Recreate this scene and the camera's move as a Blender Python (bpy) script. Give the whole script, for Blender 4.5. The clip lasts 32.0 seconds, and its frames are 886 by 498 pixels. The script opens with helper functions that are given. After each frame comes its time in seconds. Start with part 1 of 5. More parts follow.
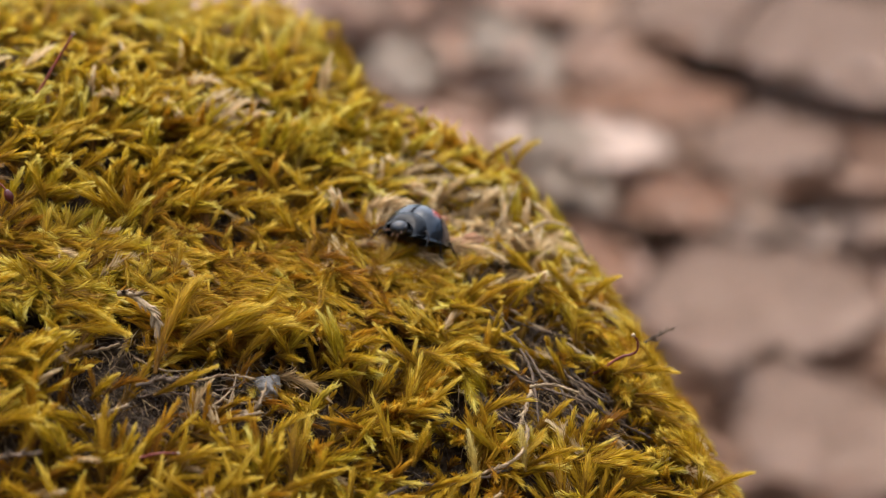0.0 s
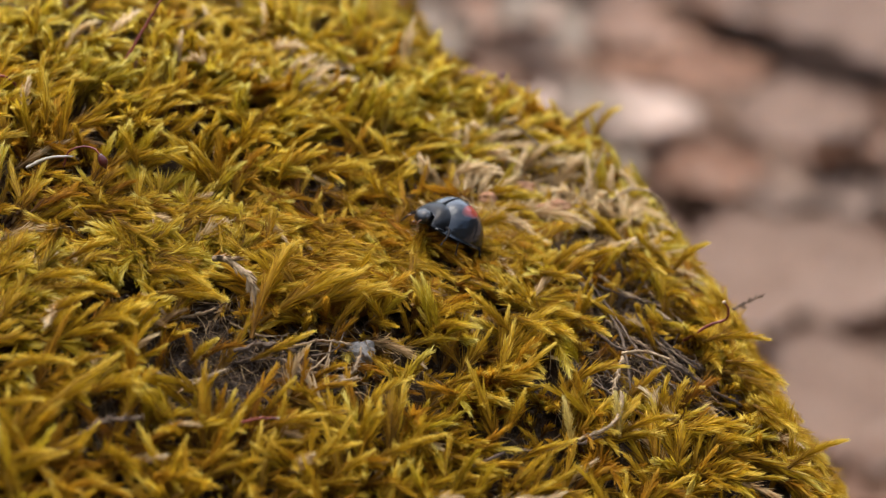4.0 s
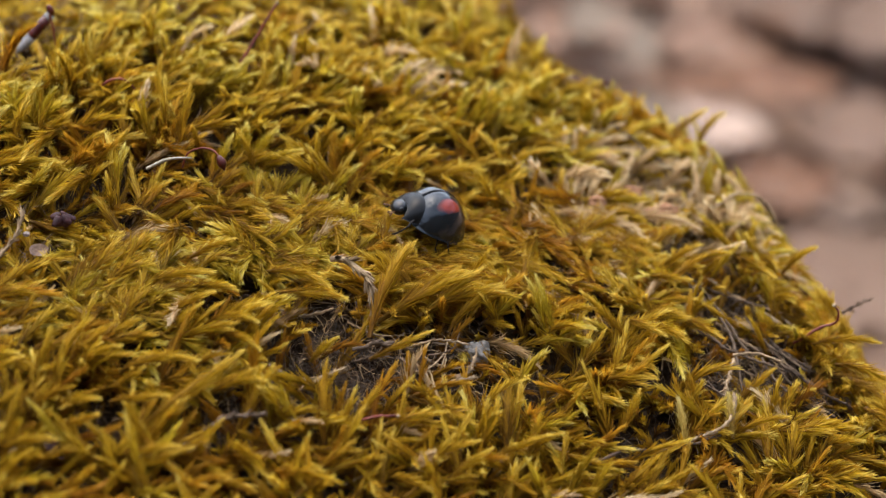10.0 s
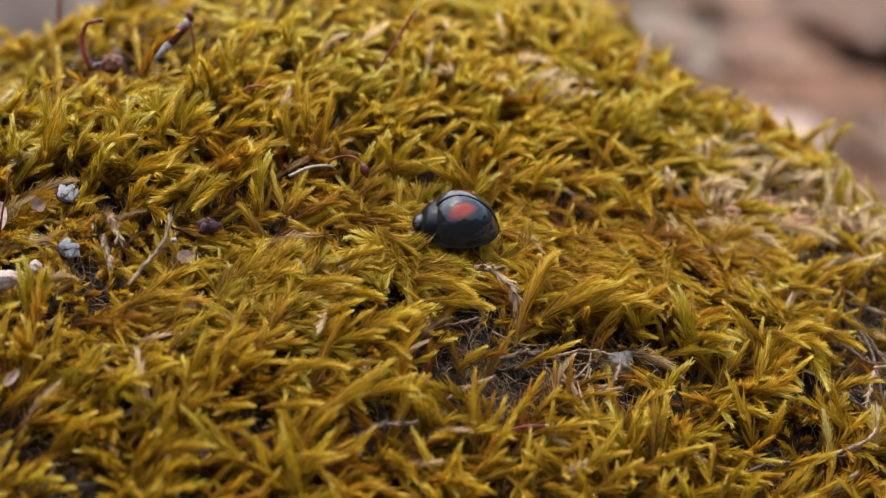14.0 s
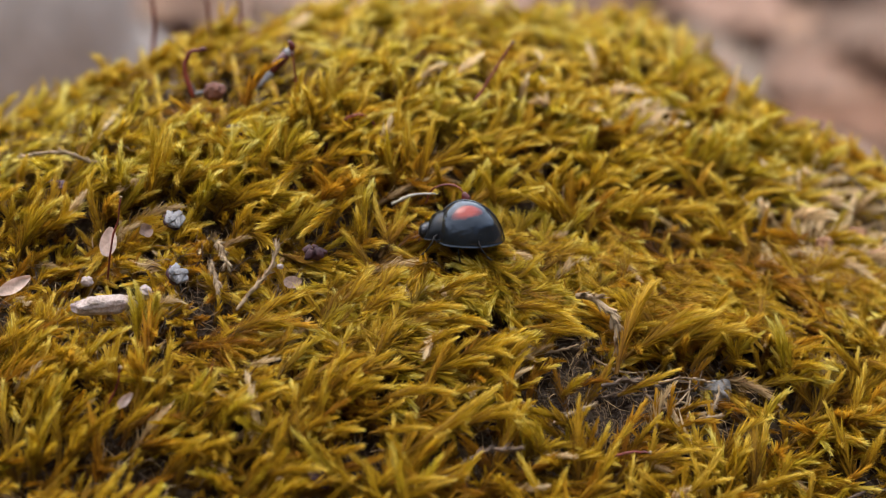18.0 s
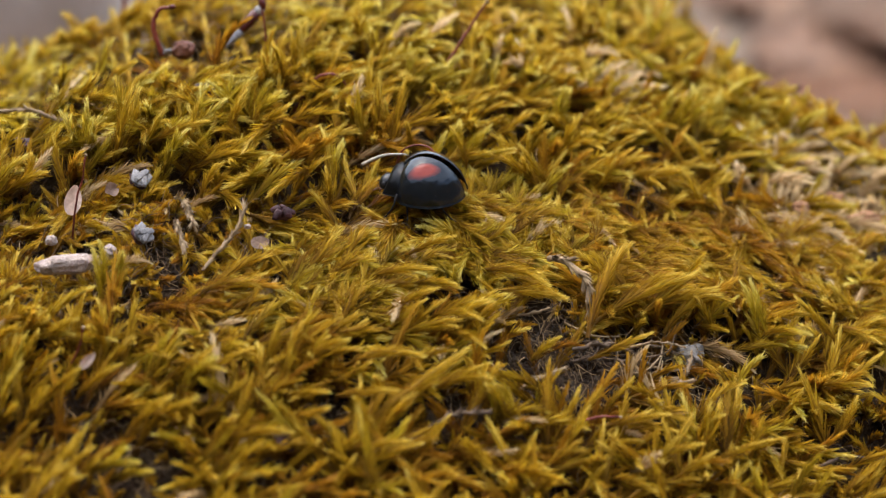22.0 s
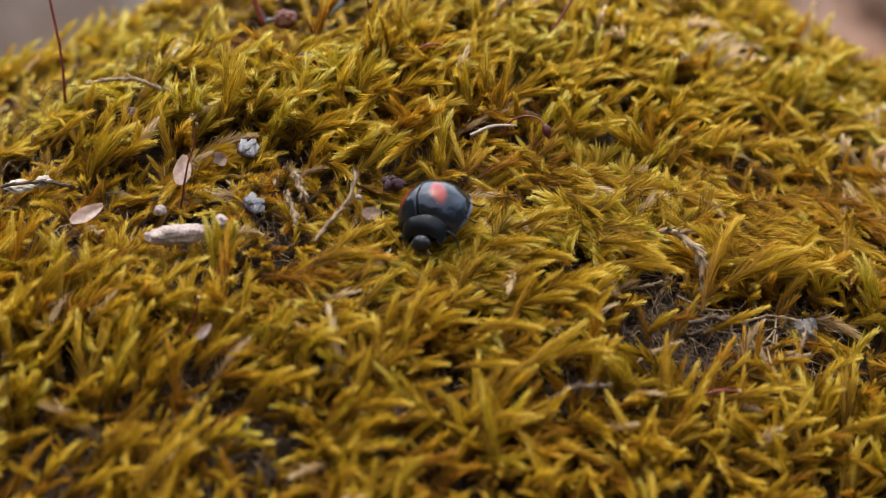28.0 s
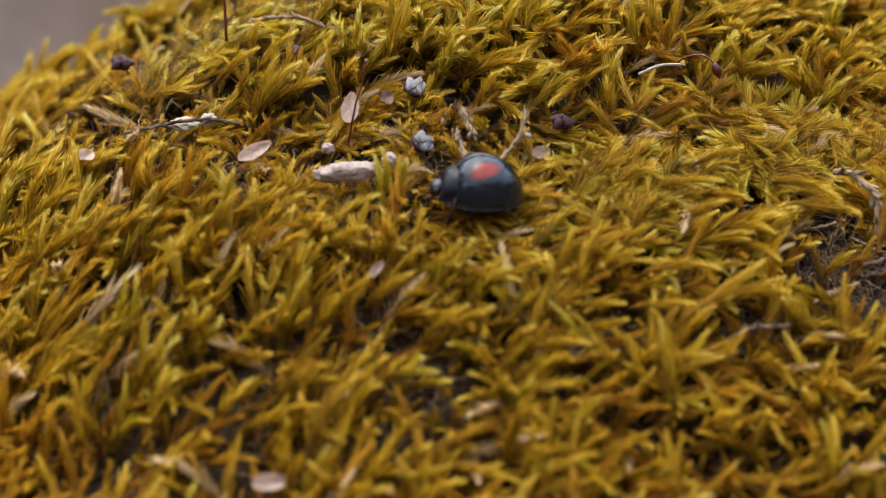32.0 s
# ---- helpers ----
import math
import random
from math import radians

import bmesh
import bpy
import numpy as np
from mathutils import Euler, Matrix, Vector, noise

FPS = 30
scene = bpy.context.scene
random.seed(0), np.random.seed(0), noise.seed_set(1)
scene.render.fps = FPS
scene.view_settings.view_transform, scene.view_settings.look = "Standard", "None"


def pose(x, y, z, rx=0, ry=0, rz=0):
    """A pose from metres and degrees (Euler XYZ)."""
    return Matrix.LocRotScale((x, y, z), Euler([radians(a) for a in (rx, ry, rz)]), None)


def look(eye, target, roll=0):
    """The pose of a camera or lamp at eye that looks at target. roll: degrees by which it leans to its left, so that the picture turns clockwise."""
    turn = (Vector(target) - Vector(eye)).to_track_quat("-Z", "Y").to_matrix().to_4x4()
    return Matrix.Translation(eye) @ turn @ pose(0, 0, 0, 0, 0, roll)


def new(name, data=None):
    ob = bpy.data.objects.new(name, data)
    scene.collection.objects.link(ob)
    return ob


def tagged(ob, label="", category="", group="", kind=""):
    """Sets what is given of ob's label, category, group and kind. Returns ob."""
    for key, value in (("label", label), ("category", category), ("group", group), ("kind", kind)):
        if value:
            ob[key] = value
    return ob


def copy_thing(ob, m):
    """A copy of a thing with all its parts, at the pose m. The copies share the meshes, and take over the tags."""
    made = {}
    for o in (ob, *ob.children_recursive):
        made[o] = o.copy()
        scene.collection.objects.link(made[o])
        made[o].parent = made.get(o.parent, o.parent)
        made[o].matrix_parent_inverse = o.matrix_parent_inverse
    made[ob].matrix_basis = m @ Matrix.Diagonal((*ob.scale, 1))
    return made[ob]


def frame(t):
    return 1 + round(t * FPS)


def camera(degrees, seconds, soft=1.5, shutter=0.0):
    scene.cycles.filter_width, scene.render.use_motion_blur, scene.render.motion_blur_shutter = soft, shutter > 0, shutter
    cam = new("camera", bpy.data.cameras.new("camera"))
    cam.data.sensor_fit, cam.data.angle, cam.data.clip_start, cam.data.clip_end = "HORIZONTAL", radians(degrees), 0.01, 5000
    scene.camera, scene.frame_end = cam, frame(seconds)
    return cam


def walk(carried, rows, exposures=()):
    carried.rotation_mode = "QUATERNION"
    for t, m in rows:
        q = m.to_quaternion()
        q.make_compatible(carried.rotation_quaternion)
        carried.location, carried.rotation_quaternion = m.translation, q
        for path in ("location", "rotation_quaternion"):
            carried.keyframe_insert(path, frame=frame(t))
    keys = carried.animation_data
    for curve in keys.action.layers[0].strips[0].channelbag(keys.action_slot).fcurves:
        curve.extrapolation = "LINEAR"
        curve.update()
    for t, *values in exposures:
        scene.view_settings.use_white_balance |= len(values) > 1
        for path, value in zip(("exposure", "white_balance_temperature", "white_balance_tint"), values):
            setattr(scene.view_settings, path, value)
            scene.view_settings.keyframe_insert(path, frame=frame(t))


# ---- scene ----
# All plan numbers below are in millimetres; MM turns them into metres.
MM = 0.001
cam = camera(20, 32.0, 1.1)
cam.data.dof.use_dof = True
cam.data.dof.focus_distance = 0.1290
cam.data.dof.aperture_fstop = 52.0
cam.data.dof.aperture_blades = 0
# seconds, eye (mm), turn (degrees)
PATH = [
    (0, 10.32, -112.97, 66.09, 60.581, -0.671, -2.467),
    (0.5, 10.30, -113.51, 66.30, 60.482, -0.391, -2.443),
    (1, 8.57, -113.40, 66.19, 60.582, -0.239, -2.141),
    (1.5, 8.03, -113.78, 66.56, 60.257, -0.467, -1.903),
    (2, 8.42, -114.02, 66.23, 60.119, -0.508, -2.002),
    (2.5, 7.86, -113.31, 66.04, 60.139, -0.134, -1.630),
    (3, 7.61, -113.05, 66.18, 59.999, -0.299, -1.407),
    (3.5, 6.92, -112.78, 66.01, 59.806, -0.593, -2.008),
    (5.5, 5.76, -113.18, 66.05, 59.907, -0.830, -1.955),
    (6, 5.64, -113.98, 66.75, 60.025, -1.119, -2.079),
    (6.5, 6.23, -113.75, 65.77, 60.196, -0.630, -2.063),
    (7, 4.76, -112.59, 66.27, 60.369, -0.213, -1.588),
    (7.5, 4.45, -113.97, 66.56, 60.004, -0.315, -1.047),
    (8, 5.20, -115.01, 66.15, 60.038, -0.477, -1.135),
    (8.5, 4.32, -114.03, 65.20, 59.978, -0.266, -1.419),
    (9, 3.58, -113.17, 66.05, 60.101, -0.052, -1.032),
    (9.5, 3.03, -113.55, 65.71, 60.052, -0.121, -0.495),
    (10, 3.43, -114.33, 66.04, 60.169, -0.225, -0.735),
    (10.5, 3.00, -114.25, 65.70, 60.131, -0.110, -0.723),
    (11, 0.13, -113.85, 66.26, 60.038, 0.028, -0.043),
    (11.5, -0.18, -114.86, 66.56, 60.055, -0.154, 0.375),
    (12, 0.65, -114.59, 65.98, 59.818, -0.341, -0.138),
    (12.5, 1.21, -114.04, 65.48, 59.955, -0.189, -0.018),
    (13, 0.00, -113.44, 65.49, 60.000, -0.000, -0.001),
    (13.5, -1.45, -113.97, 66.06, 60.420, 0.046, 0.438),
    (14, -1.72, -114.23, 66.42, 60.206, -0.186, 0.396),
    (14.5, -2.14, -115.23, 65.69, 60.170, -0.234, 0.568),
    (16.5, -4.55, -114.71, 65.50, 60.606, -0.642, 0.188),
    (17, -5.54, -115.34, 65.91, 60.763, -0.418, 0.488),
    (17.5, -5.70, -115.88, 67.91, 60.386, -0.241, 1.267),
    (18, -5.26, -115.87, 67.44, 60.786, -0.201, 1.277),
    (18.5, -5.22, -115.13, 66.72, 60.665, -0.142, 1.403),
    (19, -6.39, -113.97, 66.79, 60.358, -0.083, 1.296),
    (19.5, -6.86, -114.42, 66.21, 60.426, -0.139, 1.689),
    (20, -5.95, -114.97, 66.75, 60.431, -0.561, 1.405),
    (20.5, -5.21, -114.01, 66.48, 60.037, -0.904, 0.726),
    (21, -5.34, -112.90, 66.05, 60.313, -0.582, 0.907),
    (21.5, -5.21, -113.87, 65.51, 60.444, -0.562, 1.004),
    (22, -4.48, -114.52, 66.01, 60.169, -0.689, 1.177),
    (22.5, -5.01, -113.17, 66.04, 60.226, -0.933, 0.913),
    (23, -6.07, -112.93, 66.20, 60.789, -0.619, 1.099),
    (23.5, -7.17, -113.40, 66.41, 60.302, -0.906, 1.340),
    (24, -7.37, -114.45, 66.05, 60.652, -1.048, 1.636),
    (24.5, -8.66, -114.10, 65.76, 60.902, -1.166, 1.236),
    (25, -9.41, -114.53, 65.26, 60.764, -0.941, 1.501),
    (25.5, -8.62, -115.24, 65.62, 60.439, -1.017, 1.545),
    (27.5, -9.18, -114.03, 64.61, 59.982, -1.171, 1.353),
    (28, -9.59, -113.73, 65.06, 59.660, -0.808, 1.528),
    (28.5, -8.19, -114.33, 64.42, 59.638, -0.677, 1.677),
    (29, -8.51, -112.78, 63.79, 59.548, -0.605, 1.830),
    (29.5, -9.77, -111.97, 63.54, 59.356, -0.291, 2.326),
    (30, -11.35, -111.99, 63.56, 59.172, -0.263, 2.452),
    (30.5, -11.78, -112.40, 63.35, 59.117, -0.282, 2.867),
    (31, -11.83, -112.27, 63.13, 58.959, -0.538, 2.746),
    (31.5, -12.58, -112.59, 62.69, 59.022, -0.333, 2.717),
    (32, -13.62, -113.25, 63.21, 58.831, -0.052, 3.424),
]
walk(cam, [(t, pose(x * MM, y * MM, z * MM, rx, ry, rz)) for t, x, y, z, rx, ry, rz in PATH])

# ---- light: a bright overcast sky ----
scene.view_settings.exposure = 2.02
world = bpy.data.worlds.new("overcast_sky")
scene.world = world
world.use_nodes = True
wn = world.node_tree.nodes
sky = wn.new("ShaderNodeTexSky")
sky.sky_type, sky.sun_disc = "NISHITA", False
sky.sun_elevation, sky.sun_rotation = radians(62), radians(-29)
sky.dust_density, sky.ozone_density, sky.air_density = 2.8, 1.0, 1.0
wn["Background"].inputs["Strength"].default_value = 0.15
world.node_tree.links.new(sky.outputs[0], wn["Background"].inputs["Color"])
sun_data = bpy.data.lights.new("sun", "SUN")
sun_data.energy, sun_data.angle, sun_data.color = 0.9, radians(140), (1.0, 0.945, 0.87)
sun = new("sun", sun_data)
sun.matrix_world = look((-0.25, 0.45, 1.0), (0, 0, 0))


# ---- materials ----
def material(name):
    m = bpy.data.materials.new(name)
    m.use_nodes = True
    return m, m.node_tree.nodes, m.node_tree.links, m.node_tree.nodes["Principled BSDF"]


def ramp(nodes, stops):
    r = nodes.new("ShaderNodeValToRGB")
    e = r.color_ramp.elements
    while len(e) < len(stops):
        e.new(0.5)
    for el, (at, col) in zip(e, stops):
        el.position, el.color = at, (*col, 1)
    return r


def noise_node(nodes, links, scale, detail=4.0, rough=0.6, source="Object"):
    tc, n = nodes.new("ShaderNodeTexCoord"), nodes.new("ShaderNodeTexNoise")
    n.inputs["Scale"].default_value, n.inputs["Detail"].default_value, n.inputs["Roughness"].default_value = scale, detail, rough
    links.new(tc.outputs[source], n.inputs["Vector"])
    return n


def add_bump(nodes, links, shader, height, strength, distance):
    b = nodes.new("ShaderNodeBump")
    b.inputs["Strength"].default_value, b.inputs["Distance"].default_value = strength, distance
    links.new(height, b.inputs["Height"])
    links.new(b.outputs[0], shader.inputs["Normal"])


def mix(nodes, links, fac, a, b, kind="MIX"):
    m = nodes.new("ShaderNodeMix")
    m.data_type, m.blend_type = "RGBA", kind
    for sock, val in ((m.inputs[0], fac), (m.inputs[6], a), (m.inputs[7], b)):
        if isinstance(val, (int, float)):
            sock.default_value = val
        elif isinstance(val, tuple):
            sock.default_value = (*val, 1)
        else:
            links.new(val, sock)
    return m.outputs[2]


def mat_two(name, c1, c2, scale, rough=0.7, bump=0.3, depth=0.0002, c3=None, spec=0.3):
    """Two or three colours mixed by noise at two scales, with fine relief."""
    m, n, l, s = material(name)
    a, b = noise_node(n, l, scale), noise_node(n, l, scale * 6, 3)
    r = ramp(n, [(0.35, c1), (0.65, c2)] if c3 is None else [(0.3, c1), (0.5, c2), (0.7, c3)])
    l.new(a.outputs["Fac"], r.inputs[0])
    dark = ramp(n, [(0.3, (0.7, 0.7, 0.7)), (0.7, (1.1, 1.1, 1.1))])
    l.new(b.outputs["Fac"], dark.inputs[0])
    l.new(mix(n, l, 1.0, r.outputs[0], dark.outputs[0], "MULTIPLY"), s.inputs["Base Color"])
    s.inputs["Roughness"].default_value = rough
    s.inputs["Specular IOR Level"].default_value = spec
    add_bump(n, l, s, b.outputs["Fac"], bump, depth)
    return m


def moss_material(name):
    """u runs from the old base of a shoot to its young tip, v is the shoot's own age and dryness."""
    m, n, l, s = material(name)
    uv, sep = n.new("ShaderNodeUVMap"), n.new("ShaderNodeSeparateXYZ")
    uv.uv_map = "shoot"
    l.new(uv.outputs[0], sep.inputs[0])
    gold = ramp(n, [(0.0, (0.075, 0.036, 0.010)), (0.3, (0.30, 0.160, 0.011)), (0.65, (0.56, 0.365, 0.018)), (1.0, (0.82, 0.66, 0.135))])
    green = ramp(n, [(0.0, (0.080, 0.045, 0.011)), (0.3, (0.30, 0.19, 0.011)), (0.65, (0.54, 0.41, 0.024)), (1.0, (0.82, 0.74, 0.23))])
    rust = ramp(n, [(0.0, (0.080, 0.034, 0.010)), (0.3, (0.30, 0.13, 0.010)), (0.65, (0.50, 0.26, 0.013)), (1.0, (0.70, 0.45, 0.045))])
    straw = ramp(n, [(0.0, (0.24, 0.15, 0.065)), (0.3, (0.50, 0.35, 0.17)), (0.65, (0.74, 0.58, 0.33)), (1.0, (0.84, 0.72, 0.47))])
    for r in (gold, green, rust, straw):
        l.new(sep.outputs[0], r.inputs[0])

    def step(lo, hi):
        mr = n.new("ShaderNodeMapRange")
        l.new(sep.outputs[1], mr.inputs[0])
        mr.inputs[1].default_value, mr.inputs[2].default_value = lo, hi
        return mr.outputs[0]

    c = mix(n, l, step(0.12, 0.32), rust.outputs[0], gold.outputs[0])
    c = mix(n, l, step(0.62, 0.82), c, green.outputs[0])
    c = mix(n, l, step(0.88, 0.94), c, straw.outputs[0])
    fine = noise_node(n, l, 5200, 2)
    shade = ramp(n, [(0.3, (0.75, 0.72, 0.7)), (0.7, (1.15, 1.12, 1.1))])
    l.new(fine.outputs["Fac"], shade.inputs[0])
    c = mix(n, l, 1.0, c, shade.outputs[0], "MULTIPLY")
    geo = n.new("ShaderNodeNewGeometry")
    each = ramp(n, [(0.0, (0.72, 0.70, 0.64)), (0.6, (0.98, 0.98, 0.94)), (1.0, (1.14, 1.13, 1.12))])
    l.new(geo.outputs["Random Per Island"], each.inputs[0])
    c = mix(n, l, 1.0, c, each.outputs[0], "MULTIPLY")
    l.new(c, s.inputs["Base Color"])
    s.inputs["Roughness"].default_value = 0.55
    s.inputs["Specular IOR Level"].default_value = 0.16
    tr, mx = n.new("ShaderNodeBsdfTranslucent"), n.new("ShaderNodeMixShader")
    l.new(c, tr.inputs["Color"])
    mx.inputs[0].default_value = 0.52
    l.new(s.outputs[0], mx.inputs[1])
    l.new(tr.outputs[0], mx.inputs[2])
    l.new(mx.outputs[0], n["Material Output"].inputs["Surface"])
    return m


MOSS = moss_material("moss")
ROCK = mat_two("dark_stone", (0.022, 0.013, 0.007), (0.052, 0.032, 0.017), 900, 0.95, 1.0, 0.0006, (0.10, 0.072, 0.046), 0.05)
SOIL = mat_two("leaf_mould", (0.24, 0.14, 0.085), (0.33, 0.21, 0.14), 40, 0.95, 0.5, 0.004, (0.26, 0.165, 0.11))
PALE_STONE = mat_two("beige_stone", (0.31, 0.26, 0.21), (0.42, 0.365, 0.31), 60, 0.9, 0.5, 0.001)


def leaf_material():
    m, n, l, s = material("dead_leaf")
    info = n.new("ShaderNodeObjectInfo")
    r = ramp(n, [(0.0, (0.24, 0.125, 0.068)), (0.3, (0.28, 0.154, 0.088)), (0.6, (0.31, 0.190, 0.118)), (1.0, (0.34, 0.24, 0.172))])
    l.new(info.outputs["Random"], r.inputs[0])
    a = noise_node(n, l, 60)
    dark = ramp(n, [(0.3, (0.75, 0.72, 0.7)), (0.7, (1.1, 1.1, 1.1))])
    l.new(a.outputs["Fac"], dark.inputs[0])
    l.new(mix(n, l, 1.0, r.outputs[0], dark.outputs[0], "MULTIPLY"), s.inputs["Base Color"])
    s.inputs["Roughness"].default_value = 0.65
    add_bump(n, l, s, a.outputs["Fac"], 0.4, 0.001)
    return m


DEAD_LEAF = leaf_material()


def shell_material():
    """Lacquer-black wing case with one soft-edged red spot; the hinge is the origin."""
    m, n, l, s = material("beetle_shell")
    tc, sep, ab, com = n.new("ShaderNodeTexCoord"), n.new("ShaderNodeSeparateXYZ"), n.new("ShaderNodeMath"), n.new("ShaderNodeCombineXYZ")
    l.new(tc.outputs["Object"], sep.inputs[0])
    ab.operation = "ABSOLUTE"
    l.new(sep.outputs[1], ab.inputs[0])
    l.new(sep.outputs[0], com.inputs[0])
    l.new(ab.outputs[0], com.inputs[1])
    mp = n.new("ShaderNodeMapping")
    mp.vector_type = "TEXTURE"
    l.new(com.outputs[0], mp.inputs[0])
    mp.inputs["Location"].default_value = (-1.32 * MM, 0.90 * MM, 0)
    mp.inputs["Scale"].default_value = (0.72 * MM, 0.33 * MM, 1)
    mp.inputs["Rotation"].default_value = (0, 0, radians(20))
    ln, nz = n.new("ShaderNodeVectorMath"), noise_node(n, l, 1500, 3)
    ln.operation = "LENGTH"
    l.new(mp.outputs[0], ln.inputs[0])
    add = n.new("ShaderNodeMath")
    add.operation = "MULTIPLY_ADD"
    l.new(nz.outputs["Fac"], add.inputs[0])
    add.inputs[1].default_value = 0.5
    l.new(ln.outputs["Value"], add.inputs[2])
    half = n.new("ShaderNodeMapRange")
    half.inputs[1].default_value, half.inputs[2].default_value = 0.95, 1.5
    l.new(add.outputs[0], half.inputs[0])
    c = mix(n, l, half.outputs[0], (0.20, 0.024, 0.008), (0.006, 0.007, 0.008))
    dust = noise_node(n, l, 15000, 1)
    speck = ramp(n, [(0.765, (0, 0, 0)), (0.80, (1, 1, 1))])
    l.new(dust.outputs["Fac"], speck.inputs[0])
    c = mix(n, l, speck.outputs[0], c, (0.16, 0.16, 0.15))
    l.new(c, s.inputs["Base Color"])
    s.inputs["Roughness"].default_value = 0.22
    s.inputs["Specular IOR Level"].default_value = 0.34
    # Bluish tint put into the sheen in place of cooler sky reflections.
    s.inputs["Specular Tint"].default_value = (0.80, 0.90, 1.0, 1)
    uneven = noise_node(n, l, 1300, 2, 0.4)
    add_bump(n, l, s, uneven.outputs["Fac"], 0.5, 0.00022)
    return m


SHELL = shell_material()
BLACK = mat_two("black_chitin", (0.006, 0.007, 0.008), (0.011, 0.012, 0.013), 3000, 0.28, 0.10, 0.00002, spec=0.32)
RUST_SOIL = mat_two("rusty_soil", (0.20, 0.09, 0.04), (0.38, 0.20, 0.10), 1400, 0.9, 0.8, 0.0002)
TAN_CHIP = mat_two("tan_chip", (0.26, 0.17, 0.12), (0.42, 0.29, 0.21), 1400, 0.8, 0.6, 0.0001)
EYE = mat_two("eye", (0.02, 0.02, 0.022), (0.05, 0.05, 0.05), 6000, 0.35, 0.3, 0.00002)
LEG_BLACK = mat_two("leg_chitin", (0.006, 0.005, 0.005), (0.012, 0.010, 0.009), 4000, 0.6, 0.2, 0.00003, spec=0.12)
MOUTH_BROWN = mat_two("brown_chitin", (0.10, 0.045, 0.02), (0.18, 0.08, 0.03), 4000, 0.4, 0.2, 0.00003)
WING = mat_two("wing_membrane", (0.42, 0.10, 0.02), (0.60, 0.20, 0.05), 2500, 0.35, 0.2, 0.00003)
RED_STALK = mat_two("red_stalk", (0.11, 0.018, 0.012), (0.20, 0.04, 0.02), 900, 0.4, 0.2, 0.00004)
CAPSULE = mat_two("capsule_red", (0.045, 0.007, 0.006), (0.10, 0.016, 0.009), 1200, 0.35, 0.3, 0.00004)
PALE_BUD = mat_two("bud_scale", (0.50, 0.35, 0.255), (0.68, 0.53, 0.42), 700, 0.6, 0.3, 0.00006)
PINK_STONE = mat_two("pinkish_grit", (0.26, 0.20, 0.165), (0.46, 0.37, 0.31), 1500, 0.95, 0.9, 0.0002, (0.34, 0.24, 0.20))
GREY_FLAKE = mat_two("grey_flake", (0.13, 0.122, 0.115), (0.31, 0.295, 0.28), 1600, 0.75, 0.6, 0.0001)
DRY_STEM = mat_two("dry_stem", (0.19, 0.125, 0.065), (0.40, 0.285, 0.155), 1500, 0.8, 0.6, 0.00008)
GREY_STEM = mat_two("grey_stem", (0.055, 0.035, 0.02), (0.15, 0.10, 0.06), 1500, 0.85, 0.6, 0.00008)
PURPLE = mat_two("purple_bud", (0.022, 0.006, 0.007), (0.060, 0.016, 0.016), 1500, 0.6, 0.6, 0.0001)
WHITE_GRIT = mat_two("white_grit", (0.30, 0.26, 0.19), (0.46, 0.40, 0.30), 2000, 0.8, 0.5, 0.0001)


# ---- mesh helpers ----
def part(name, bm, mat, parent=None, label=""):
    """Links a bmesh drawn in mm as one smooth mesh object."""
    me = bpy.data.meshes.new(name)
    bmesh.ops.scale(bm, vec=(MM, MM, MM), verts=bm.verts)
    bmesh.ops.recalc_face_normals(bm, faces=bm.faces)
    bm.to_mesh(me)
    bm.free()
    for p in me.polygons:
        p.use_smooth = True
    me.materials.append(mat)
    ob = new(name, me)
    if parent is not None:
        ob.parent = parent
    return tagged(ob, label)


def mesh_np(name, verts, faces, mat, uv=None):
    """A mesh from arrays in mm: verts (n, 3), triangles (m, 3)."""
    me = bpy.data.meshes.new(name)
    me.vertices.add(len(verts))
    me.vertices.foreach_set("co", (np.asarray(verts, np.float32) * MM).ravel())
    me.loops.add(faces.size)
    me.loops.foreach_set("vertex_index", faces.astype(np.int32).ravel())
    me.polygons.add(len(faces))
    me.polygons.foreach_set("loop_start", np.arange(0, faces.size, 3, dtype=np.int32))
    me.polygons.foreach_set("loop_total", np.full(len(faces), 3, np.int32))
    me.polygons.foreach_set("use_smooth", np.ones(len(faces), bool))
    if uv is not None:
        layer = me.uv_layers.new(name="shoot")
        layer.data.foreach_set("uv", uv[faces.ravel()].astype(np.float32).ravel())
    me.materials.append(mat)
    me.update()
    me.validate()
    return me


def tube_bm(points, radii, sides=6, bm=None):
    """A tapered tube along points (mm)."""
    bm = bm or bmesh.new()
    rings = []
    pts = [Vector(p) for p in points]
    for k, p in enumerate(pts):
        ahead = (pts[min(k + 1, len(pts) - 1)] - pts[max(k - 1, 0)]).normalized()
        side = ahead.cross(Vector((0.3, 0.2, 1))).normalized()
        up = side.cross(ahead)
        r = radii[k]
        rings.append([bm.verts.new(p + r * (side * math.cos(a) + up * math.sin(a))) for a in (2 * math.pi * j / sides for j in range(sides))])
    for a, b in zip(rings, rings[1:]):
        for j in range(sides):
            bm.faces.new((a[j], a[(j + 1) % sides], b[(j + 1) % sides], b[j]))
    bm.faces.new(rings[0][::-1])
    bm.faces.new(rings[-1])
    return bm


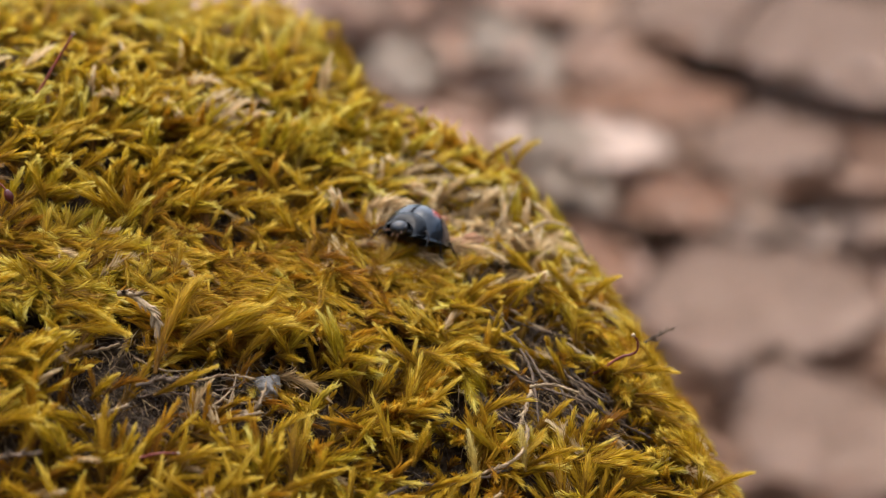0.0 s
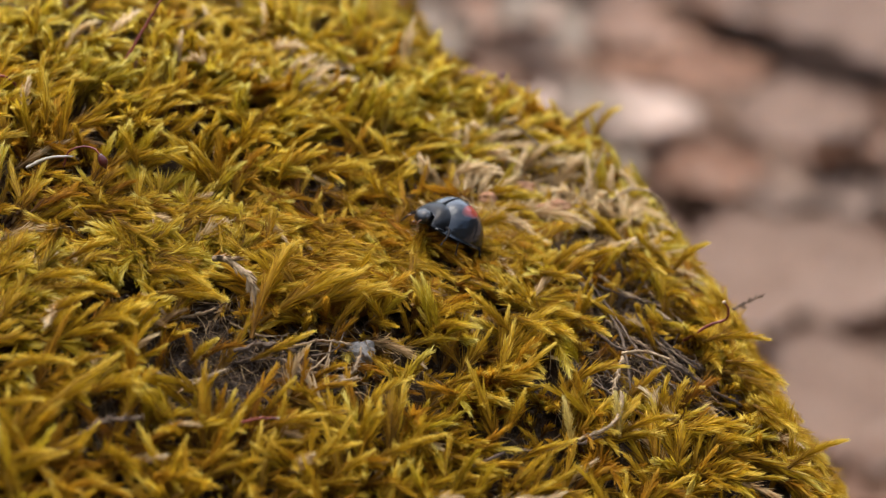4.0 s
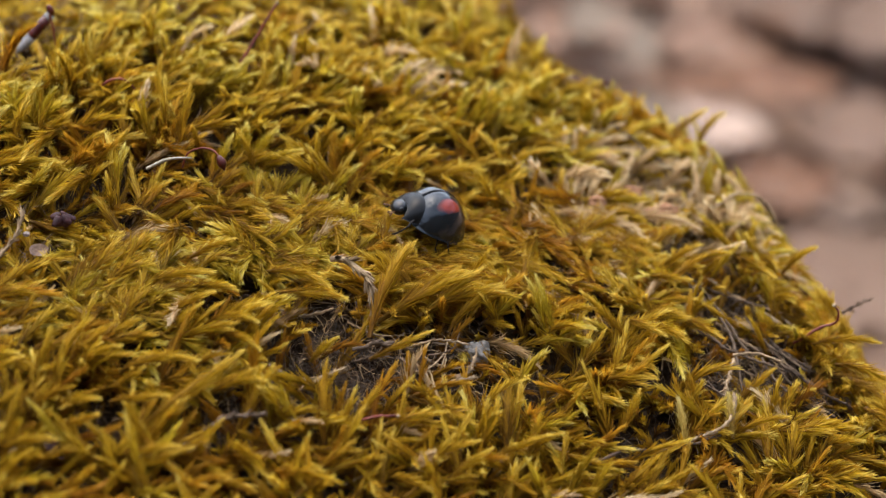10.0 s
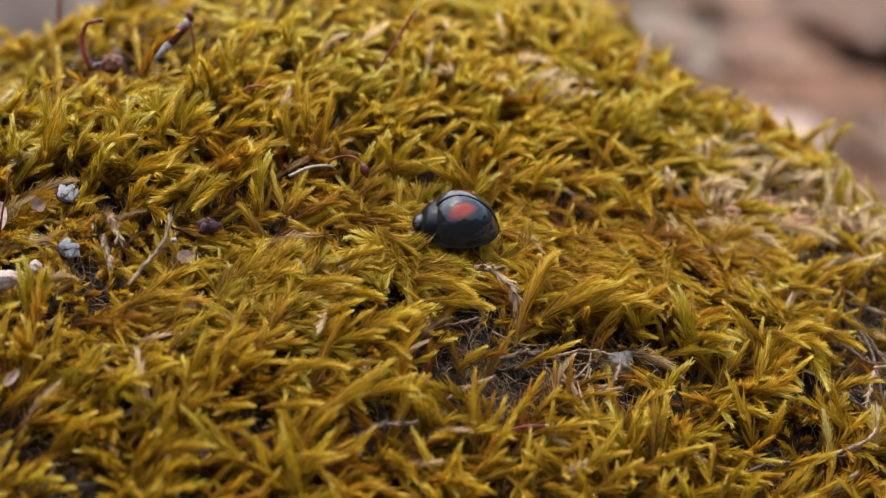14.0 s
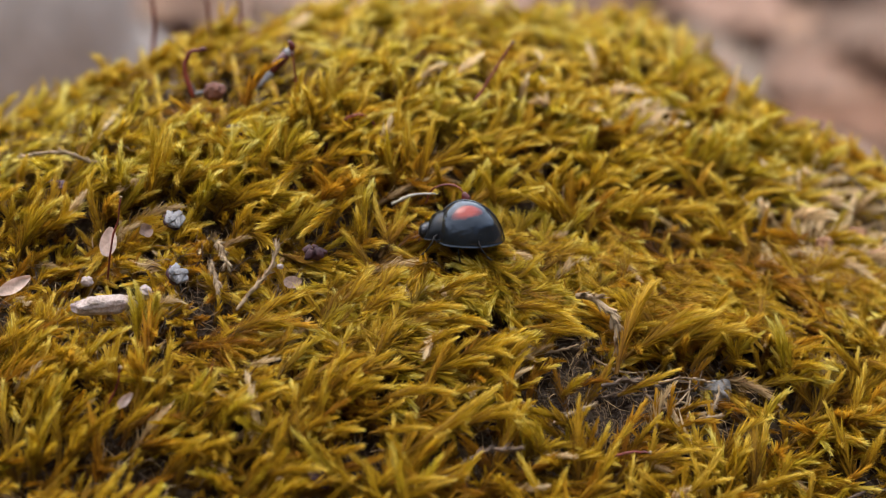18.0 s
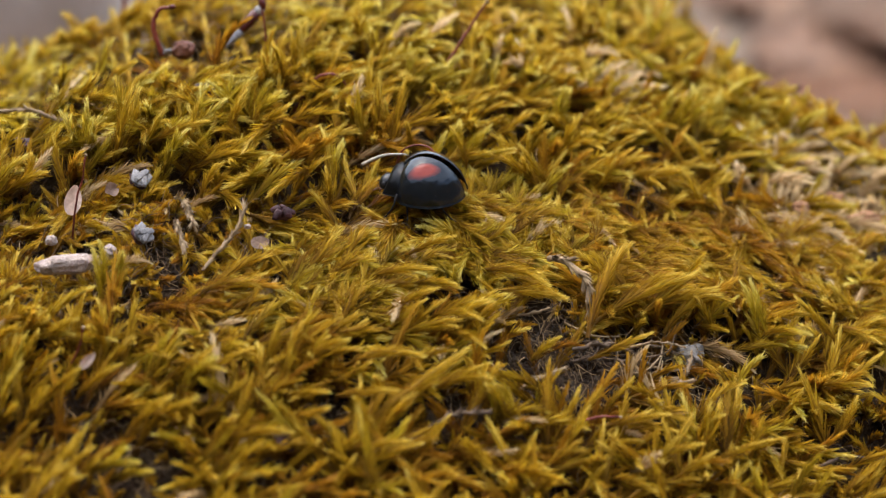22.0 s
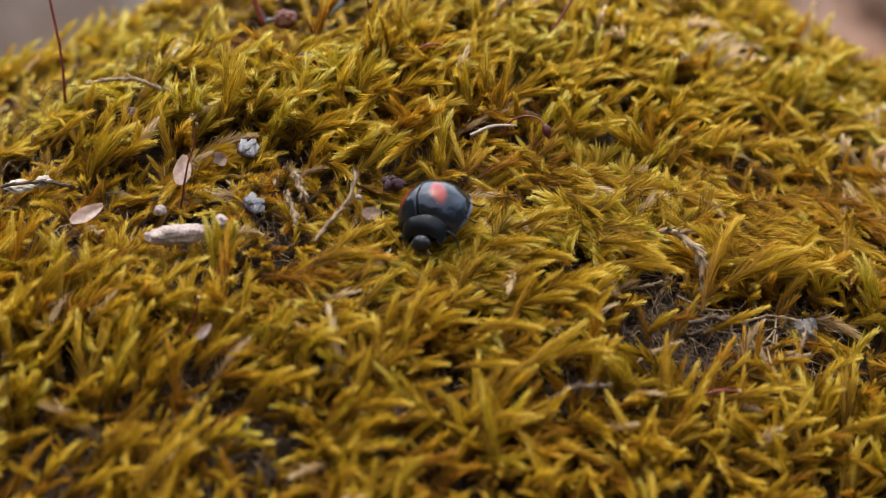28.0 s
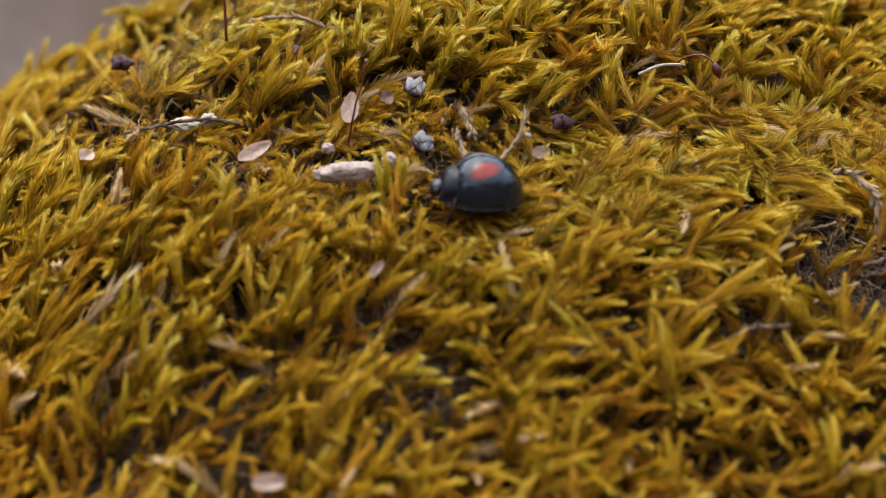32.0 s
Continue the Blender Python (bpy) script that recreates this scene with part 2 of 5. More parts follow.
def blob_bm(sx, sy, sz, rough=0.0, seed=0, level=3, freq=1.0, box=1.0):
    """An uneven rounded lump of half sizes sx, sy, sz; box below 1 squares its faces."""
    bm = bmesh.new()
    bmesh.ops.create_icosphere(bm, subdivisions=level, radius=1)
    for v in bm.verts:
        k = 1 + rough * noise.noise(v.co * freq * 1.7 + Vector((seed, seed * 2.3, 0)))
        k += 0.35 * rough * noise.noise(v.co * freq * 5.0 + Vector((seed * 3.1, 0, seed)))
        x, y, z = [math.copysign(abs(c) ** box, c) for c in v.co]
        v.co = Vector((x * sx * k, y * sy * k, z * sz * k))
    return bm


# ---- the mossy boulder ----
def crest(x, y):
    """Height of the moss cover's top over the plan, in mm."""
    x, y = np.asarray(x, float), np.asarray(y, float)
    u, v = np.clip(x, -45, 28) / 30, np.clip(y, -35, 45) / 30
    h = 1.44 - 7.96 * u + 3.85 * v - 2.91 * u * u - 0.79 * u * v - 3.83 * v * v + 2.65 * u**3 + 0.23 * u * u * v - 0.70 * u * v * v - 1.08 * v**3
    h = h + 3.2 * np.exp(-((x - 4) ** 2 + (y - 40) ** 2) / 110) - 0.8 * np.exp(-((x + 5) ** 2 + (y - 24) ** 2) / 40) + 1.9 * np.exp(-((x + 9) ** 2 + (y - 28) ** 2) / 130)
    right = np.maximum(0, x - (23.6 - 0.22 * y))
    back = np.maximum(0, y - np.interp(x, (-60, -45, -34, -25, -20, -5, 7, 9.5, 13, 16, 25, 40), (1.5, 5.3, 8.8, 15.2, 19.2, 28, 36.8, 35.8, 26.8, 26.3, 27.5, 26.5)))
    left = np.maximum(0, -50 - x)
    front = np.maximum(0, -34 - y)
    return h - 0.10 * right**2 - 0.12 * back**2 - 0.03 * left**2 - 0.02 * front**2


def back_edge(x):
    return np.interp(x, (-60, -45, -34, -25, -20, -5, 7, 9.5, 13, 16, 25, 40), (1.5, 5.3, 8.8, 15.2, 19.2, 28, 36.8, 35.8, 26.8, 26.3, 27.5, 26.5))


def recede(points):
    """The far rim of the boulder falls away behind its brow: the plan above is drawn out there, away from the path."""
    p = np.array(points, float)
    x, y = p[..., 0], p[..., 1]
    w = np.clip((y - back_edge(x) + 10) / 10, 0, 1) * np.clip((14 - x) / 5, 0, 1)
    k = 1 + 0.13 * w * w * (3 - 2 * w)
    eye = np.array((-1.0, -113.8, 66.0))
    return eye + (p - eye) * k[..., None]


GROUND_Z = -316.1


def rock_top(x, y):
    n = np.array([noise.noise(Vector((a * 0.16, b * 0.16, 3.0))) + 0.5 * noise.noise(Vector((a * 0.5, b * 0.5, 7.0))) for a, b in zip(np.ravel(x), np.ravel(y))])
    return np.maximum(crest(x, y) - 2.9 + 0.6 * n.reshape(np.shape(x)), GROUND_Z - 4)


def boulder():
    xs, ys = np.arange(-96, 62.1, 0.9), np.arange(-80, 82.1, 0.9)
    gx, gy = np.meshgrid(xs, ys, indexing="ij")
    gz = rock_top(gx, gy)
    gz[0], gz[-1], gz[:, 0], gz[:, -1] = [GROUND_Z - 4] * 4
    verts = recede(np.stack([gx, gy, gz], -1)).reshape(-1, 3)
    idx = np.arange(gx.size).reshape(gx.shape)
    a, b, c, d = idx[:-1, :-1].ravel(), idx[1:, :-1].ravel(), idx[1:, 1:].ravel(), idx[:-1, 1:].ravel()
    faces = np.concatenate([np.stack([a, b, c], 1), np.stack([a, c, d], 1)])
    ob = new("boulder", mesh_np("boulder", verts, faces, ROCK))
    return tagged(ob, "rough dark boulder under a thick cover of moss", "rock")


boulder()


# ---- moss ----
def shoot_template(rng, leaves, length=3.0, bend=0.5, wide=0.036, detail=2):
    """One plumed shoot whose foot is the origin and whose tip lies on +z; it arches towards -x.
    Gives verts (mm), triangles, how far along each vertex sits."""
    V, F, U = [], [], []

    def axis(s):
        a = bend * s
        if abs(bend) < 1e-3:
            return np.array([0, 0, s * length]), np.array([0, 0, 1.0])
        return np.array([(1 - math.cos(a)) / bend * length, 0, math.sin(a) / bend * length]), np.array([math.sin(a), 0, math.cos(a)])

    rings = 6
    for k in range(rings):
        p, d = axis(k / (rings - 1) * 0.93)
        r = 0.13 * (1 - 0.7 * k / (rings - 1))
        e1 = np.array([d[2], 0, -d[0]])
        for j in range(3):
            g = 2 * math.pi * j / 3
            V.append(p + r * (math.cos(g) * e1 + math.sin(g) * np.array([0, 1, 0])))
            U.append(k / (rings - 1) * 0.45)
    for k in range(rings - 1):
        for j in range(3):
            a, b, c, d = 3 * k + j, 3 * k + (j + 1) % 3, 3 * k + 3 + (j + 1) % 3, 3 * k + 3 + j
            F += [(a, b, c), (a, c, d)]
    for k in range(leaves):
        s = 0.03 + 0.95 * (k / (leaves - 1)) ** 0.9
        p, d = axis(s)
        e1, e2 = np.array([d[2], 0, -d[0]]), np.array([0, 1.0, 0])
        az = k * 2.399 + rng.normal(0, 0.4)
        out = math.cos(az) * e1 + math.sin(az) * e2
        side = np.cross(d, out)
        # a full plume that narrows to its foot and closes to a brush at the tip
        swell = 0.55 + 0.55 * math.sin(math.pi * s**0.8) ** 0.8
        ang = (0.37 - 0.27 * s) * rng.uniform(0.6, 1.3) + (0.35 * (1 - s) if rng.random() < 0.05 else 0.0)
        ln = rng.uniform(0.75, 1.15) * swell * 1.15 * (1 - 0.25 * s**3)
        wd = wide * rng.uniform(0.75, 1.25) * (0.8 + 0.35 * swell) * (1 - 0.45 * s**2)
        way = math.cos(ang) * d + math.sin(ang) * out
        nrm = np.cross(way, side)
        base = p + 0.07 * (1 - 0.85 * s) * out
        hook = rng.uniform(-0.20, 0.14) * (1 - 0.6 * s)
        drift = 0.10 * rng.normal()
        at = lambda f: base + ln * f * (way + f * f * (drift * side + hook * out))
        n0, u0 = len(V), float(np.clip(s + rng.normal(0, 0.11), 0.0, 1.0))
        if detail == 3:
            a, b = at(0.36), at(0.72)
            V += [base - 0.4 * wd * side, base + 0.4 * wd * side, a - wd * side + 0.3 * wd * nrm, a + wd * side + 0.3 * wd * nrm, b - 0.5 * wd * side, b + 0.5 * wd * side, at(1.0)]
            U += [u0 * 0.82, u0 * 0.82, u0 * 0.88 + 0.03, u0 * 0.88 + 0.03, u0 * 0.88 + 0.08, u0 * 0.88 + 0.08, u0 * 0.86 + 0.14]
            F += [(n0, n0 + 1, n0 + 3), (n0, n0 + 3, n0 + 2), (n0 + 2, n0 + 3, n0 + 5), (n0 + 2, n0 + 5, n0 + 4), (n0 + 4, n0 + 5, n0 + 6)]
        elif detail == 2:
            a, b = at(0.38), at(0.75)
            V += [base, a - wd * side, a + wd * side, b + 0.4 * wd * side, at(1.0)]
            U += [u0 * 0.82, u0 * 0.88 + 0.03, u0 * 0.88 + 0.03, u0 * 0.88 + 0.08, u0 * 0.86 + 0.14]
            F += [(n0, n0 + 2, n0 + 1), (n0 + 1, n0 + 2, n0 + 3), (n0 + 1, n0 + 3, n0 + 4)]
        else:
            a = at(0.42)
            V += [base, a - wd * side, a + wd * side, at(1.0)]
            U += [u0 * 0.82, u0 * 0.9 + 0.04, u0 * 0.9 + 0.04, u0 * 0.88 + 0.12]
            F += [(n0, n0 + 2, n0 + 3), (n0, n0 + 3, n0 + 1)]
    V = np.array(V)
    c, q = math.cos(bend / 2), math.sin(bend / 2)
    V = np.stack([V[:, 0] * c - V[:, 2] * q, V[:, 1], V[:, 0] * q + V[:, 2] * c], 1)
    reach = length * (2 * math.sin(bend / 2) / bend if abs(bend) > 1e-3 else 1.0)
    return V / reach, np.array(F, np.int64), np.array(U), reach


rng = np.random.default_rng(11)
# the ladybird's way over the moss: seconds, place (mm), heading, nose up, roll (degrees)
BUG_PATH = [
    (0, 14.72, 8.58, -2.10, 232, 36, 9),
    (0.5, 15.00, 8.56, -2.26, 240, 33, 4),
    (1, 13.98, 8.67, -2.02, 229, 14, 22),
    (1.5, 12.71, 7.24, -1.48, 205, -11, 20),
    (2, 12.02, 7.07, -1.66, 185, -4, 9),
    (2.5, 12.15, 6.69, -1.58, 191, 1, 20),
    (3, 12.79, 6.09, -1.83, 205, -3, 22),
    (3.5, 12.11, 5.42, -1.69, 204, 24, 13),
    (5.5, 10.48, 3.69, -1.37, 225, 46, -3),
    (6, 10.29, 4.59, -1.18, 208, 27, 14),
    (6.5, 9.56, 4.30, -1.05, 201, 32, 7),
    (7, 8.69, 4.39, -0.87, 185, 23, -26),
    (7.5, 8.20, 3.78, -0.83, 187, 29, -45),
    (8, 7.38, 3.19, -0.60, 194, 26, -30),
    (8.5, 6.56, 3.35, -0.23, 196, 37, -18),
    (9, 6.07, 2.82, -0.13, 198, 33, -3),
    (9.5, 5.17, 2.64, 0.15, 195, 40, -2),
    (10, 4.15, 2.57, 0.45, 198, 31, 1),
    (10.5, 3.56, 3.26, 0.73, 186, 33, 5),
    (11, 2.97, 4.00, 0.96, 174, 31, 7),
    (11.5, 2.24, 2.66, 1.03, 183, 9, 13),
    (12, 1.46, 2.87, 1.27, 190, 8, 18),
    (12.5, 0.67, 2.97, 1.45, 188, 3, 14),
    (13, -0.19, 1.82, 1.53, 192, 19, 7),
    (13.5, -1.22, 1.23, 1.81, 195, 17, 8),
    (14, -1.71, 0.55, 1.82, 182, 2, -4),
    (14.5, -2.23, 1.48, 2.08, 177, 22, -4),
    (16.5, -5.21, 1.34, 2.78, 195, -19, 13),
    (17, -6.16, 0.58, 2.85, 190, -15, 10),
    (17.5, -6.40, 0.35, 2.92, 186, -5, 8),
    (18, -6.71, 0.38, 2.98, 179, 2, 12),
    (18.5, -6.90, 1.07, 3.12, 180, 6, 5),
    (19, -7.19, 1.14, 3.19, 178, -3, 0),
    (19.5, -7.03, 0.73, 3.10, 179, -7, -0),
    (20, -7.07, 0.68, 3.06, 179, -7, -6),
    (20.5, -7.31, 0.61, 3.07, 175, -3, -7),
    (21, -7.39, 0.62, 3.11, 173, -2, -2),
    (21.5, -7.37, 0.68, 3.12, 174, 1, -4),
    (22, -7.22, 0.96, 3.17, 171, 1, -1),
    (22.5, -7.66, 1.06, 3.28, 171, 1, -1),
    (23, -8.02, 0.19, 3.23, 172, 2, 5),
    (23.5, -8.22, 0.38, 3.25, 183, 4, 9),
    (24, -8.14, 0.05, 3.19, 190, 9, 13),
    (24.5, -8.99, -1.05, 3.20, 207, 10, 11),
    (25, -9.48, -1.88, 3.21, 213, 2, 13),
    (25.5, -9.56, -1.67, 3.21, 219, 7, 18),
    (27.5, -10.98, -3.56, 3.12, 249, -20, 24),
    (28, -11.91, -5.31, 2.99, 254, -14, 23),
    (28.2, -11.65, -6.53, 2.55, 245, -9, -6),
    (28.4, -11.73, -6.73, 2.60, 238, -3, -11),
    (28.7, -12.16, -7.07, 2.68, 228, 1, -5),
    (29, -12.68, -6.83, 2.77, 213, -12, 15),
    (29.2, -13.56, -7.22, 2.82, 206, -8, 14),
    (29.5, -13.56, -7.17, 2.85, 202, -7, 10),
    (29.8, -15.09, -7.25, 3.00, 201, -5, 3),
    (30, -14.71, -7.86, 2.82, 199, -0, 7),
    (30.2, -14.94, -8.28, 2.73, 203, 15, 9),
    (30.5, -15.25, -8.50, 2.71, 204, 20, 7),
    (30.8, -15.20, -9.26, 2.60, 213, 22, 9),
    (31, -16.15, -8.69, 2.77, 210, 21, 10),
    (31.2, -16.97, -8.40, 2.86, 204, 19, 9),
    (31.5, -17.42, -8.84, 2.86, 189, 11, 14),
    (31.8, -17.42, -8.56, 2.93, 183, 5, 7),
    (32, -18.27, -8.83, 2.91, 188, 4, 4),
]


TRAIL = np.stack([np.interp(np.arange(0, 32.01, 0.25), [r[0] for r in BUG_PATH], [r[k] for r in BUG_PATH]) for k in (1, 2)], -1)


BARE = [(6.8, -5.2, 1.6), (-1.4, -5.8, 1.5), (-1.2, -7.8, 1.7), (1.4, -8.0, 2.1), (0.2, -6.4, 1.3), (3.8, -6.8, 1.6), (0.2, -10.2, 1.2), (20.4, 3.2, 1.8), (20.8, -0.6, 2.3), (23.2, -1.4, 2.1), (19.3, -3.2, 1.4), (22.0, 5.0, 1.3), (25.4, -3.6, 1.5), (18.6, 7.4, 1.2), (17.0, -4.0, 1.3), (-5.0, -14.0, 1.3),
        (-7.4, -11.0, 1.1), (-11.0, -15.2, 1.5), (-26.8, -18.9, 1.4), (-31.4, -4.5, 1.6), (-15.9, -13.3, 1.0), (-19.5, -3.4, 0.9), (-2.1, -11.1, 1.3), (-33.6, -23.5, 1.5),
        (-26.4, -23.8, 1.5), (-13.3, -18.4, 1.2), (-19.3, -19.4, 1.4), (7.5, -7.7, 1.3), (-4.5, -7.1, 1.2), (14.2, -9.5, 1.0), (-38.0, -1.0, 1.5), (11.2, 3.0, 1.5), (8.6, 2.2, 1.0), (18.4, 8.0, 1.2),
        (-15.3, -9.4, 0.8), (-12.2, -8.8, 0.9), (-9.2, -8.2, 0.8), (-5.2, -6.0, 0.8), (-13.6, -11.3, 0.8), (-21.1, -22.2, 1.2), (-23.5, -17.5, 1.0), (-8.2, -12.1, 0.9)]
LOW = [(-14.1, -3.4, 1.4), (-15.4, -5.2, 1.2), (-17.0, -5.6, 1.2), (-24.6, -8.4, 1.6), (-29.0, -5.6, 1.7), (-25.5, -5.0, 3.6), (-21.3, -5.2, 2.2), (-22.5, -0.8, 2.0), (-14.0, -2.4, 1.9), (-33.0, -2.0, 2.6), (-15.5, -4.6, 1.3), (18.0, 12.5, 2.4), (-9.0, 2.4, 1.5), (1.0, -4.6, 1.2), (20.5, -2.0, 2.0)]
STRAW = [(17.0, 13.0, 5.8), (1.5, 20.0, 2.5), (14.5, 17.0, 2.5)]


# where small things lie, the shoots before them stay short
CLEAR = LOW + [(-24.6, -7.8, 1.9), (-25.0, -4.2, 1.3), (-29.0, -5.6, 1.5), (-21.2, -6.2, 1.3), (-14.2, -3.6, 1.2), (-15.3, -5.4, 0.9), (6.7, -6.0, 1.3), (-8.0, 1.6, 1.2), (-17.6, 12.6, 1.6), (-21.3, 11.2, 1.4), (-32.9, -2.6, 1.3), (-16.8, -6.0, 1.0), (1.2, -5.4, 1.0), (-22.2, -1.4, 1.1), (-6.6, 1.5, 1.5), (-8.8, 2.6, 1.2)]


def on_trail(x, y):
    """Where the ladybird treads the shoots lie flat."""
    return np.min((TRAIL[:, 0] - x) ** 2 / 5.5 + (TRAIL[:, 1] - 1.0 - y) ** 2 / 8.5) < 1


def inside(spots, x, y, k=1.0):
    return any(math.hypot(x - bx, y - by) < br * k for bx, by, br in spots)


def scatter(n_clumps):
    """Tufts of shoots draped over the boulder: foot, tip, dryness, freshness and front shading of the tip."""
    feet, tips, dry, fresh_shade = [], [], [], []
    for cx, cy in zip(rng.uniform(-52, 40, n_clumps), rng.uniform(-30, 46, n_clumps)):
        if cx > 33 - 0.22 * cy or cy > 4 + back_edge(cx):
            continue
        if noise.noise(Vector((cx * 0.42, cy * 0.34, 5.0))) < (-0.24 if cy < -4 else -0.36):
            continue
        bare, straw, low_tuft = inside(BARE, cx, cy), inside(STRAW, cx, cy), inside(LOW, cx, cy)
        patch = noise.noise(Vector((cx * 0.09, cy * 0.09, 1.0)))
        left = np.clip((-8 - cx) / 15, 0, 1)
        main = rng.normal(-0.15, 0.8) if rng.random() < 0.76 else rng.uniform(-math.pi, math.pi)
        # Rustier towards the front; tips also darkened there in place of dimmer light.
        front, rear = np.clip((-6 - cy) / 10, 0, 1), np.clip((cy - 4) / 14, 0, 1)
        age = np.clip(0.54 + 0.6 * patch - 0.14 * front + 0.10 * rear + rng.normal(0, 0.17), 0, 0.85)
        tall = max(0.0, rng.uniform(-0.1, 1.2) + 1.1 * noise.noise(Vector((cx * 0.3, cy * 0.3, 9.0)))) + (rng.uniform(0.7, 1.5) if rng.random() < 0.12 + 0.12 * left + 0.10 * rear else 0.0)
        for _ in range(rng.integers(2, 5) + (3 if low_tuft or on_trail(cx, cy) else 0)):
            az = main + rng.normal(0, 0.7)
            px, py = cx + rng.normal(0, 0.45), cy + rng.normal(0, 0.45)
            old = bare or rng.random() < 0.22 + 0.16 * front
            if bare and rng.random() < 0.80:
                continue
            long = (2.3 + 2.4 * rng.random() ** 1.3) * (0.55 if low_tuft else 0.85 if old else 1.0)
            upright = min(0.88, tall / 2.3)
            span = long * math.sqrt(1 - upright * upright)
            tx, ty = px + span * math.cos(az), py + span * math.sin(az)
            trod = any(on_trail(px + f * (tx - px), py + f * (ty - py)) for f in (0.0, 0.5, 1.0))
            low = low_tuft or any(inside(CLEAR, px + f * (tx - px), py + f * (ty - py)) for f in (0.0, 0.5, 1.0))
            if not bare and inside(BARE, tx, ty, 0.9):
                tx, ty = px + 0.55 * (tx - px), py + 0.55 * (ty - py)
            rise = rng.uniform(-0.75, -0.35) if trod else rng.uniform(-1.5, -0.8) if low else rng.uniform(-0.9, -0.3) if old else tall * rng.uniform(0.5, 1.1) - 0.1
            if cx > 18 - 0.2 * cy or cy > back_edge(cx) - 4:
                rise = min(rise, rng.uniform(-0.3, 1.5))
            feet.append((px, py, float(crest(px, py)) - (rng.uniform(1.2, 1.7) if trod else 2.2 if old or low else 1.8) + rng.normal(0, 0.25)))
            tips.append((tx, ty, float(crest(tx, ty)) + rise))
            fresh_shade.append(rng.uniform(0.95, 1.15) if straw else rng.uniform(0.50, 0.75) if old else rng.uniform(0.82, 1.18) - 0.14 * front)
            dry.append(rng.uniform(0.93, 1.0) if (straw and rng.random() < 0.78) or rng.random() < (0.08 if old else 0.02) else np.clip(age + rng.normal(0, 0.14) - (0.28 if old else 0.0), 0.0, 0.87))
    # short young shoots fill the gaps low down
    for px, py in zip(rng.uniform(-44, 31, 3300), rng.uniform(-27, 26, 3300)):
        if inside(BARE, px, py, 0.9) or py > back_edge(px) - 1 or px > 31 - 0.22 * py:
            continue
        az, span = rng.uniform(-math.pi, math.pi), rng.uniform(0.6, 1.5)
        tx, ty = px + span * math.cos(az), py + span * math.sin(az)
        feet.append((px, py, float(crest(px, py)) - 2.2))
        tips.append((tx, ty, float(crest(tx, ty)) - rng.uniform(0.7, 1.3)))
        fresh_shade.append(rng.uniform(0.62, 0.95))
        dry.append(rng.uniform(0.1, 0.75))
    return np.array(feet), np.array(tips), np.array(dry), np.array(fresh_shade)


def turns_for(ways):
    """Turn matrices whose z is the way of growth and whose x points down, so that shoots arch upwards."""
    down = np.array([0, 0, -1.0]) + 0 * ways
    x = down - (down * ways).sum(1, keepdims=True) * ways + rng.normal(0, 0.3, ways.shape)
    x -= (x * ways).sum(1, keepdims=True) * ways
    x /= np.linalg.norm(x, axis=1, keepdims=True) + 1e-9
    return np.stack([x, np.cross(ways, x), ways], -1)


moss_carpet = tagged(new("moss_carpet"), "dense golden-green feather moss covering the boulder", "moss")
feet, tips, dry, fresh_shade = scatter(4150)
far = np.linalg.norm(tips - feet, axis=1)
turns = turns_for((tips - feet) / far[:, None])
BENDS = (-0.4, -0.1, 0.1, 0.3, 0.5, 0.7, 0.95, 1.25)
CLOSE = [shoot_template(rng, 162, 3.6, b, 0.030, 2) for b in BENDS]
MIDDLE = [shoot_template(rng, 80, 3.5, b, 0.050, 1) for b in BENDS]
DISTANT = [shoot_template(rng, 42, 3.4, b, 0.085, 1) for b in BENDS]
FINE = [shoot_template(rng, 230, 3.6, b, 0.027, 3) for b in BENDS]
# the moss is finest where it lies nearest to the ladybird's way
mids = (feet + tips) / 2
off = np.abs(mids[:, 1] - np.interp(mids[:, 0], (-30, -10, 5, 20), (-3.5, -1.0, 1.0, 3.0)))
fine_zone = off < 7.6
level = np.where(fine_zone & (far > 2.0), 0, np.where((off < 17) & (far > 2.0), 1, 2))
hero = np.zeros(len(feet), bool)
hero[rng.permutation(np.flatnonzero((off < 5) & (mids[:, 0] > -30) & (mids[:, 0] < 24)))[:130]] = True
kinds = rng.integers(0, len(BENDS), len(feet)) + len(BENDS) * level
VV, FF, UU, count = [], [], [], 0
for k, (tv, tf, tu, reach) in enumerate(CLOSE + MIDDLE + DISTANT):
    pick = np.flatnonzero((kinds == k) & ~hero)
    girth = np.clip(far[pick] / reach, 0.72, 1.15) * rng.uniform(0.88, 1.15, len(pick)) * reach
    v = tv[None] * np.stack([girth, girth, far[pick]], -1)[:, None, :]
    v = np.einsum("nij,nvj->nvi", turns[pick], v) + feet[pick, None, :]
    VV.append(recede(v).reshape(-1, 3))
    FF.append((tf[None] + (np.arange(len(pick)) * len(tv))[:, None, None] + count).reshape(-1, 3))
    uv = np.empty((len(pick), len(tv), 2))
    uv[..., 0], uv[..., 1] = np.minimum(1, tu[None] * fresh_shade[pick, None]), dry[pick, None]
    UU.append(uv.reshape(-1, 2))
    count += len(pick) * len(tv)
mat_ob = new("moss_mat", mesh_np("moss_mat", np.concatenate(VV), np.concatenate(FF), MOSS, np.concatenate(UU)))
mat_ob.parent = moss_carpet
tagged(mat_ob, "tangle of plumed golden moss shoots", kind="stuff")
fine_meshes = {}


